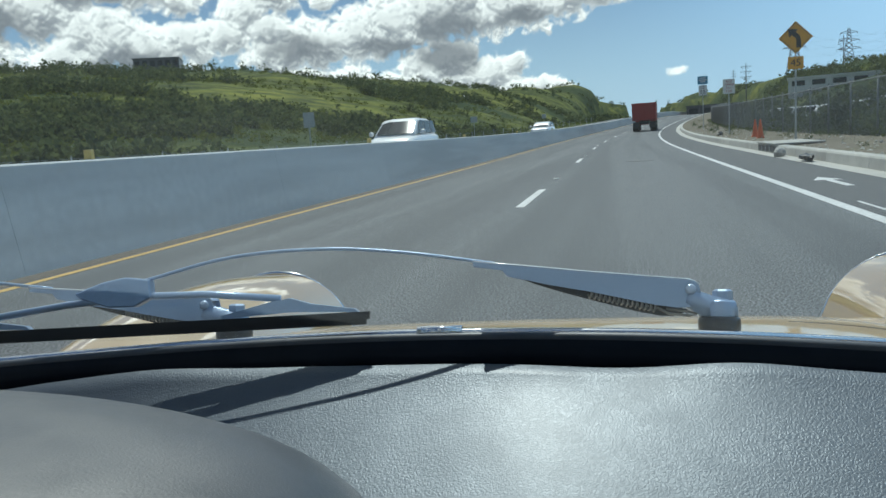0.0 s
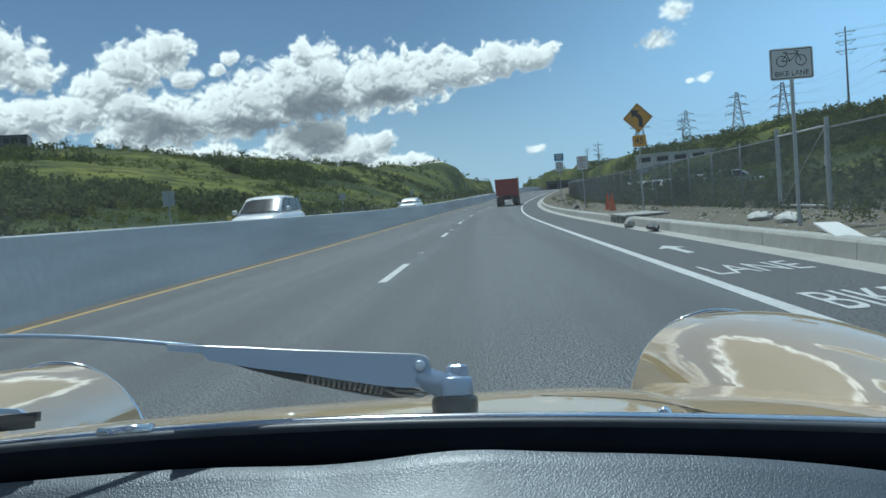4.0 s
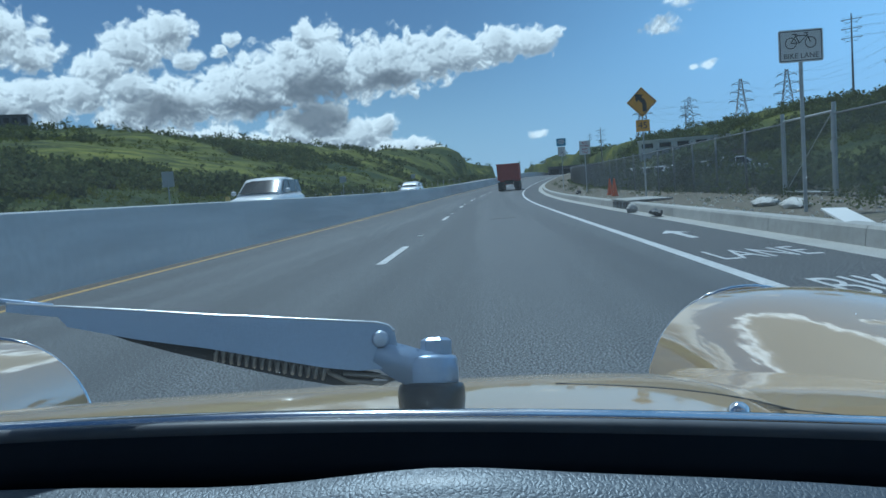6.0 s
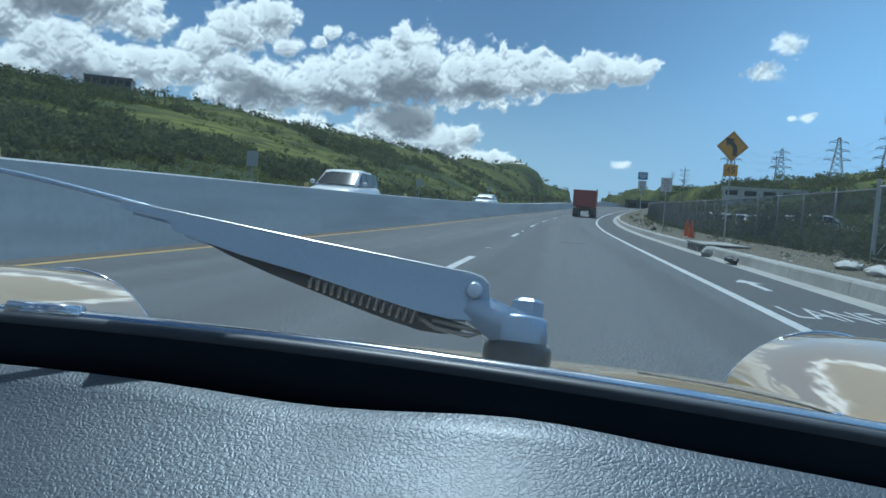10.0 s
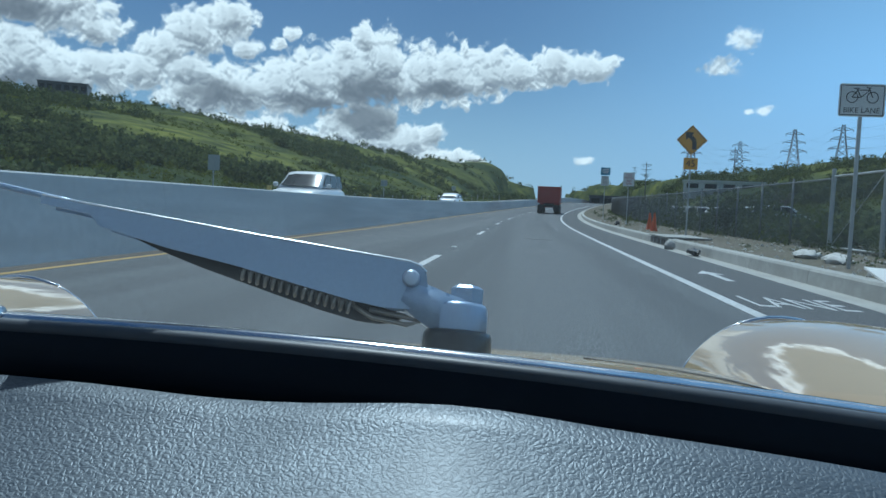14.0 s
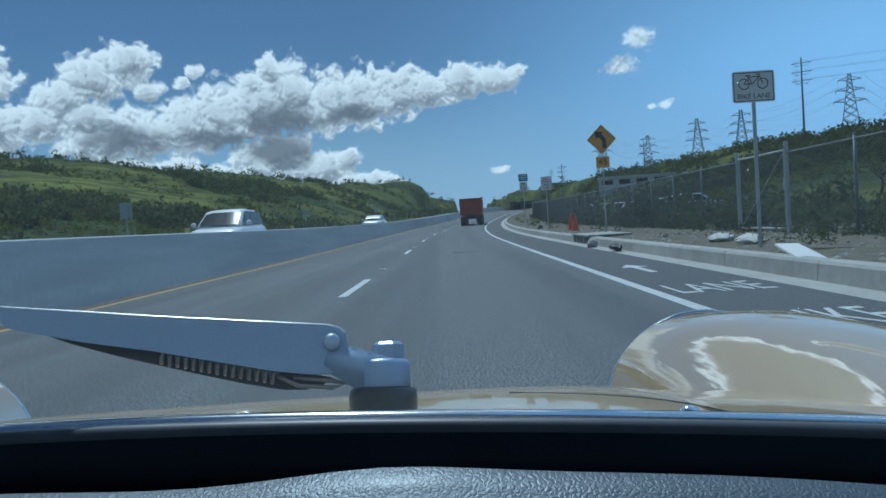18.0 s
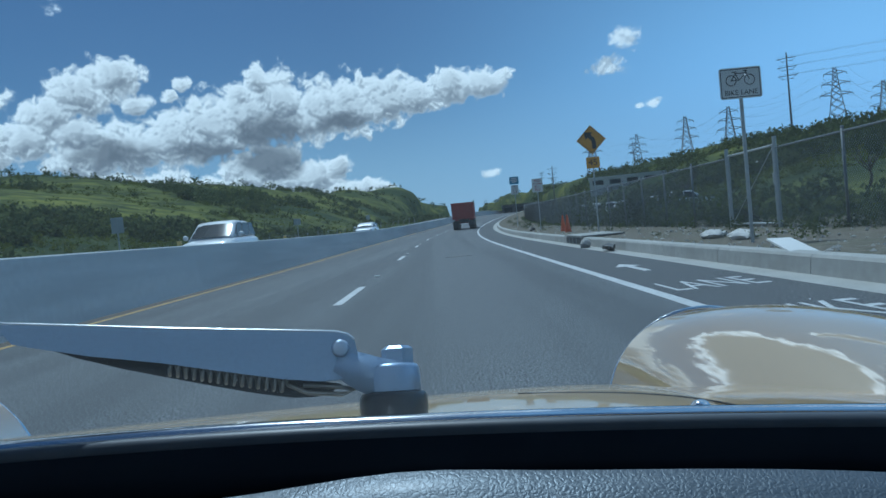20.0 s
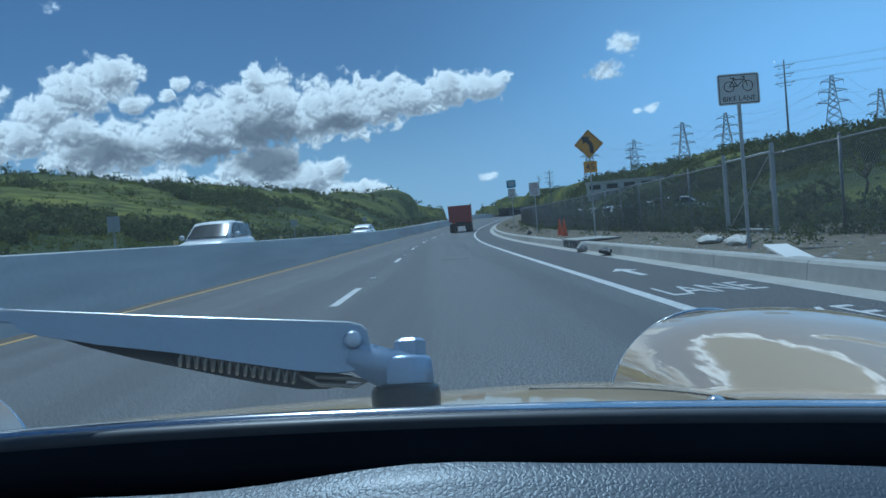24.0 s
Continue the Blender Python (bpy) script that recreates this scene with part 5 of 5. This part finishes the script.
def car_at(name, m, paint, label, tall):
    """A family estate car that faces -y: shell, cabin with panes, lamps and wheels."""
    c = empty(name, m, label, "car", "oncoming cars")
    bm = bmesh.new()
    hull(bm, [(-2.30, 0.62, 0.36, 0.66), (-2.22, 0.80, 0.28, 0.80), (-1.9, 0.89, 0.24, 0.92), (-1.2, 0.92, 0.22, 1.02), (0.4, 0.93, 0.22, 1.06), (1.7, 0.92, 0.24, 1.08), (2.2, 0.86, 0.3, 1.04), (2.3, 0.78, 0.38, 0.95)], e=0.4)
    part("body", bm, paint, c, "painted shell", True)
    bm = bmesh.new()
    hull(bm, [(-1.35, 0.78, 0.95, 1.0), (-0.95, 0.76, 0.95, 1.24), (-0.45, 0.71, 0.95, tall - 0.05), (0.2, 0.70, 0.95, tall), (1.3, 0.69, 0.95, tall - 0.02), (1.9, 0.68, 0.95, tall - 0.14), (2.18, 0.70, 0.95, 1.1)], e=0.34)
    part("cabin", bm, paint, c, "painted roof and pillars", True)
    bm = bmesh.new()
    sheet(bm, 8, 4, lambda u, v: ((u - 0.5) * (1.38 - 0.16 * v), -1.37 + 0.78 * v + 0.08 * (2 * u - 1) ** 2, 1.07 + (tall - 1.20) * v))
    part("windscreen", bm, DARK_GLASS, c, "dark windscreen", True)
    for s in (-1, 1):
        for y0, y1, y2, y3 in ((-0.85, 0.12, -0.35, 0.12), (0.2, 1.1, 0.2, 1.05), (1.18, 1.95, 1.13, 1.7)):
            bm = bmesh.new()
            vs = [bm.verts.new(p) for p in ((s * 0.795, y0, 1.07), (s * 0.795, y1, 1.07), (s * 0.735, y3, tall - 0.12), (s * 0.735, y2, tall - 0.12))]
            bm.faces.new(vs)
            solid(part("side_window", bm, DARK_GLASS, c, "dark side window"), 0.01, 0.0)
        bm = bmesh.new()
        hull(bm, [(-2.24, 0.10, 0.66, 0.78), (-2.12, 0.17, 0.64, 0.82), (-1.9, 0.16, 0.68, 0.84)], 12, 0.8)
        part("headlight", bm, CHROME, c, "clear headlight", True, m=pose(s * 0.66, 0, 0))
        bm = bmesh.new()
        hull(bm, [(-0.98, 0.06, 1.06, 1.16), (-0.92, 0.10, 1.02, 1.20), (-0.84, 0.08, 1.04, 1.18)], 12, 0.8)
        part("mirror", bm, paint, c, smooth=True, m=pose(s * 1.0, 0, 0))
        for y in (-1.4, 1.4):
            bm = bmesh.new()
            rod(bm, (s * 0.72, y, 0.33), (s * 0.93, y, 0.33), 0.34, seg=24)
            w = part("tyre", bm, RUBBER, c, "black tyre")
            bm = bmesh.new()
            rod(bm, (s * 0.9, y, 0.33), (s * 0.94, y, 0.33), 0.22, seg=18)
            part("wheel_rim", bm, GALV, w)
    bm = bmesh.new()
    box(bm, -0.42, 0.42, -2.32, -2.2, 0.45, 0.66, 0.03)
    part("grille", bm, BLACK, c, "black grille")
    return c


car_at("oncoming_car", beside(-8.2, 28.5, OPP), CAR_W, "white estate car on the opposite carriageway", 1.66)
car_at("oncoming_car", beside(-8.4, 74, OPP), CAR_W, "white car far along the opposite carriageway", 1.5)

# red tipper truck ahead
truck = empty("truck", beside(0.5, 88), "red tipper truck driving ahead on the road", "truck")
bm = bmesh.new()
prism(bm, [(-1.22, 1.15), (-1.25, 2.9), (1.25, 2.9), (1.22, 1.15)], -2.2, 2.6)
part("tipper_body", bm, RED, truck, "red steel tipper body")
for x in (-1.1, -0.55, 0, 0.55, 1.1):
    bm = bmesh.new()
    box(bm, x - 0.05, x + 0.05, -2.27, -2.2, 1.2, 2.85, 0.01)
    part("rib", bm, RED, truck)
bm = bmesh.new()
box(bm, -1.27, 1.27, -2.3, -2.18, 2.82, 2.98, 0.02)
part("top_rail", bm, RED, truck)
bm = bmesh.new()
box(bm, -1.15, 1.15, 2.9, 4.6, 0.7, 2.7, 0.12)
cab = part("cab", bm, RED, truck, "red cab")
bm = bmesh.new()
rod(bm, (1.15, 2.75, 0.8), (1.15, 2.75, 3.3), 0.07, seg=10)
part("exhaust_stack", bm, CHROME, truck)
bm = bmesh.new()
box(bm, -0.5, 0.5, -2.2, 4.3, 0.75, 1.1, 0.02)
part("chassis", bm, BLACK, truck)
for s in (-1, 1):
    bm = bmesh.new()
    box(bm, s * 0.85 - 0.3, s * 0.85 + 0.3, -2.36, -2.33, 0.35, 0.95, 0.005)
    part("mud_flap", bm, RUBBER, truck)
    bm = bmesh.new()
    box(bm, s * 0.8 - 0.13, s * 0.8 + 0.13, -2.34, -2.28, 1.0, 1.12, 0.01)
    part("tail_lamp", bm, RED_INK, truck)
    for y in (-1.5, -0.3, 3.6):
        bm = bmesh.new()
        rod(bm, (s * 0.62, y, 0.5), (s * 1.2, y, 0.5), 0.5, seg=24)
        part("tyre", bm, RUBBER, truck)


# ---- far buildings ----
def building(name, m, w, d, h, wall, label, floors, cols):
    b = empty(name, m, label, "building")
    bm = bmesh.new()
    box(bm, -w / 2, w / 2, -d / 2, d / 2, -6, h)
    part("wall", bm, wall, b)
    bm = bmesh.new()
    box(bm, -w / 2 - 0.2, w / 2 + 0.2, -d / 2 - 0.2, d / 2 + 0.2, h, h + 0.25)
    part("roof", bm, wall, b)
    for i in range(cols):
        for j in range(floors):
            bm = bmesh.new()
            x0, z0 = -w / 2 + w * (i + 0.18) / cols, h * (j + 0.3) / floors
            box(bm, x0, x0 + w * 0.64 / cols, -d / 2 - 0.06, -d / 2 + 0.1, z0, z0 + h * 0.5 / floors)
            part("window", bm, DARK_GLASS, b, "dark window")
    return b


x, y, z = on_hill(-32.5, 235)
building("office_building", pose(x, y, z - 0.2, 0, 0, 25), 12, 10, 5.5, WALL_D, "dark office block on the crest of the green hill", 2, 6)
x, y, z = on_hill(14.0, 135)
building("warehouse", pose(x, y, z - 0.4, 0, 0, -12), 14, 8, 1.5, WALL_W, "long low white warehouse at the foot of the hill", 1, 5)
x, y, z = on_hill(6.3, 210)
building("warehouse", pose(x, y, z - 0.4, 0, 0, -6), 13, 12, 2.6, WALL_D, "low dark shed beyond the verge", 1, 4)

# vehicles parked in the yard beyond the fence
parked = car_at("parked_car", pose(0, 0, 0), CAR_W, "white car parked in the yard beyond the fence", 1.6)
tagged(parked, group="parked cars")
for k in range(5):
    x, y, z = on_hill(11.5 + 1.5 * k, 66 - 2.0 * k)
    m = pose(x, y, z + 0.05, 0, 0, 70 + 9 * (k % 3))
    if k == 0:
        parked.matrix_basis = m
    else:
        copy_thing(parked, m)


# ---- vegetation ----
rng = np.random.default_rng(5)


def clump_cloud(spots, leaves, leaf, squash=0.75):
    """Leafy clumps: for each spot (x, y, z, radius) so many small bent leaves set in a ragged dome."""
    S = np.array(spots)
    n = len(S)
    lobes = rng.normal(size=(n, 5, 3)) * 0.45
    lobes[:, :, 2] = np.abs(lobes[:, :, 2]) * squash + 0.25
    pick = rng.integers(0, 5, size=(n, leaves))
    c = lobes[np.arange(n)[:, None], pick]
    d = rng.normal(size=(n, leaves, 3))
    d /= np.linalg.norm(d, axis=2, keepdims=True)
    p = c + d * (0.22 + 0.3 * rng.random((n, leaves, 1)))
    p[:, :, 2] = np.maximum(p[:, :, 2], 0.02)
    p = p * S[:, None, 3:4] + S[:, None, :3]
    u = rng.normal(size=(n, leaves, 3))
    u /= np.linalg.norm(u, axis=2, keepdims=True)
    v = np.cross(u, rng.normal(size=(n, leaves, 3)))
    v /= np.linalg.norm(v, axis=2, keepdims=True) + 1e-6
    size = leaf * S[:, None, 3:4] * (0.6 + 0.8 * rng.random((n, leaves, 1)))
    a, b, e = p - u * size * 0.6, p + v * size * 0.5, p + u * size * 0.7
    f = p - v * size * 0.45 + np.cross(u, v) * size * 0.25
    verts = np.stack([a, b, e, f], axis=2).reshape(-1, 3)
    k = len(verts) // 4
    faces = np.arange(k * 4).reshape(k, 4)
    return verts, faces


def stuff(name, spots, leaves, leaf, material, label, squash=0.75):
    v, f = clump_cloud(spots, leaves, leaf, squash)
    me = bpy.data.meshes.new(name)
    me.vertices.add(len(v)), me.loops.add(f.size), me.polygons.add(len(f))
    me.vertices.foreach_set("co", v.ravel())
    me.loops.foreach_set("vertex_index", f.ravel())
    me.polygons.foreach_set("loop_start", np.arange(0, f.size, 4))
    me.polygons.foreach_set("loop_total", np.full(len(f), 4))
    me.materials.append(material)
    me.update(calc_edges=True)
    return tagged(new(name, me), label, "shrubs", kind="stuff")


def scatter(count, az0, az1, r0, r1, size0, size1, thick):
    out = []
    while len(out) < count:
        a, r = rng.uniform(az0, az1), r0 * (r1 / r0) ** rng.random()
        x, y = r * math.sin(radians(a)), r * math.cos(radians(a))
        off = x - road_x(min(y, 240))
        if -19 < off < 15 or noise.noise((x * 0.03, y * 0.03, 7)) + 0.5 * noise.noise((x * 0.1, y * 0.1, 3)) < thick:
            continue
        out.append((x, y, ground_z(x, y) - 0.1, rng.uniform(size0, size1) * (1 + r / 500)))
    return out


stuff("hill_shrubs", scatter(2400, -52, 0, 40, 420, 0.45, 1.5, 0.08), 60, 0.22, SHRUB, "dark green chaparral shrubs covering the hillside")
stuff("hill_shrubs", scatter(1900, 3, 45, 40, 380, 0.5, 1.4, 0.14), 60, 0.22, SHRUB, "dark green shrubs dotting the hill behind the fence")
stuff("grass_tufts", scatter(7000, -50, 45, 25, 300, 0.3, 0.7, -0.25), 22, 0.3, SHRUB_Y, "bright yellow-green grass and mustard tufts", 0.4)
stuff("far_scrub", scatter(900, -12, 12, 200, 900, 0.7, 1.3, 0.1), 26, 0.34, SHRUB, "dark scrub on the distant hills")


def bush(x, y, size, label):
    z = 0.2 + road_z(y) if x < 12.5 else ground_z(x + road_x(y), y) - 0.1
    b = empty("bush", pose(x + road_x(y), y, z), label, "bush", "bushes behind the fence")
    bm = bmesh.new()
    for k in range(6):
        a, lean = k * 1.05 + x, 0.25 + 0.2 * (k % 3)
        tube(bm, [(0, 0, -0.05), (lean * 0.4 * size * math.cos(a), lean * 0.4 * size * math.sin(a), 0.35 * size), (lean * size * math.cos(a), lean * size * math.sin(a), 0.8 * size)], [0.03 * size, 0.02 * size, 0.008 * size], 6)
    part("stems", bm, BARK, b)
    v, f = clump_cloud([(0, 0, 0.05 * size, size)], 900, 0.11, 0.8)
    made("foliage", mesh_of("foliage", v, [tuple(q) for q in f], SHRUB), b)
    return b


for x, y, size in ((9.6, 24, 0.9), (10.4, 31, 1.3), (9.4, 38, 1.7), (11, 45, 1.5), (9.8, 52, 1.2), (10.5, 61, 1.9), (9.6, 70, 1.3), (11.5, 80, 1.8), (10, 92, 1.6), (11, 106, 2.0), (12, 20, 1.0), (12.2, 15.5, 1.2),
                    (13.5, 27, 1.7), (14.5, 35, 2.0), (13.8, 49, 2.1), (14.5, 66, 2.2), (14, 86, 2.3), (15, 120, 2.6), (12, 135, 2.4)):
    bush(x, y, size * 0.8, "dark green rounded bush behind the chain-link fence")


def small_tree(x, y, high, label):
    """A slender tree: forked trunk, bare limbs and a thin ragged crown."""
    t = empty("tree", pose(x, y, ground_z(x, y) - 0.1), label, "tree")
    bm = bmesh.new()
    tube(bm, [(0, 0, 0), (0.06 * high, 0.02, 0.22 * high), (0.02 * high, 0.05, 0.45 * high)], [0.035 * high, 0.026 * high, 0.018 * high], 8)
    part("trunk", bm, BARK, t, "grey forked trunk", True)
    tips = []
    for k in range(9):
        ang, lean, up = k * 2.4, 0.22 + 0.05 * (k % 4), 0.62 + 0.045 * (k % 7)
        tip = (lean * high * math.cos(ang) + 0.02 * high, lean * high * math.sin(ang), up * high)
        bm = bmesh.new()
        tube(bm, [(0.03 * high, 0.03, (0.3 + 0.015 * k) * high), (tip[0] * 0.55, tip[1] * 0.55, (0.47 + 0.01 * k) * high), tip], [0.012 * high, 0.008 * high, 0.003 * high], 6)
        part("limb", bm, BARK, t, smooth=True)
        tips.append((tip[0], tip[1], tip[2] - 0.04 * high, 0.15 * high))
    v, f = clump_cloud(tips, 130, 0.2, 0.9)
    made("crown", mesh_of("crown", v, [tuple(q) for q in f], SHRUB), t, "thin dark green leaves with gaps")
    return t


x, y, z = on_hill(17.5, 62)
small_tree(x, y, 4.2, "slender dark green tree with bare limbs behind the fence")
x, y, z = on_hill(29.0, 48)
small_tree(x, y, 3.0, "small round dark green tree behind the fence")
weeds = []
for k in range(620):
    y, off = 7 + 110 * rng.random() ** 1.4, 8.2 - abs(rng.normal()) * 0.35 if k % 5 else rng.uniform(5.2, 9.2)
    weeds.append((max(off, 4.8) + road_x(y), y, 0.2 + road_z(y), rng.uniform(0.1, 0.32)))
brush = []
for k in range(420):
    y, off = 9 + 140 * rng.random() ** 1.3, rng.uniform(8.5, 12.3)
    brush.append((off + road_x(y), y, 0.15 + road_z(y), rng.uniform(0.35, 0.95)))
stuff("fence_brush", brush, 90, 0.16, SHRUB, "dense dark brush growing behind the chain-link fence", 0.9)
stuff("verge_weeds", weeds, 80, 0.15, SHRUB, "low dark green weeds along the foot of the fence", 0.6)
# dry stones on the verge
sv, sf = [], []
for k in range(900):
    y, x = 4 + 60 * rng.random() ** 1.6, rng.uniform(4.5, 9.4)
    r = rng.uniform(0.015, 0.06)
    c = np.array([x + road_x(y), y, 0.215 + road_z(y)])
    o = len(sv)
    pts = np.array([(1, 0, 0), (0, 1, 0), (-1, 0, 0), (0, -1, 0), (0, 0, 0.8), (0, 0, -0.6)]) * r * (0.6 + 0.8 * rng.random((6, 1))) + c
    sv += [tuple(p) for p in pts]
    sf += [(o, o + 1, o + 4), (o + 1, o + 2, o + 4), (o + 2, o + 3, o + 4), (o + 3, o, o + 4), (o + 1, o, o + 5), (o + 2, o + 1, o + 5), (o + 3, o + 2, o + 5), (o, o + 3, o + 5)]
tagged(new("verge_stones", mesh_of("verge_stones", sv, sf, KERB_C)), "pale loose stones strewn on the dirt verge", "stones", kind="stuff")
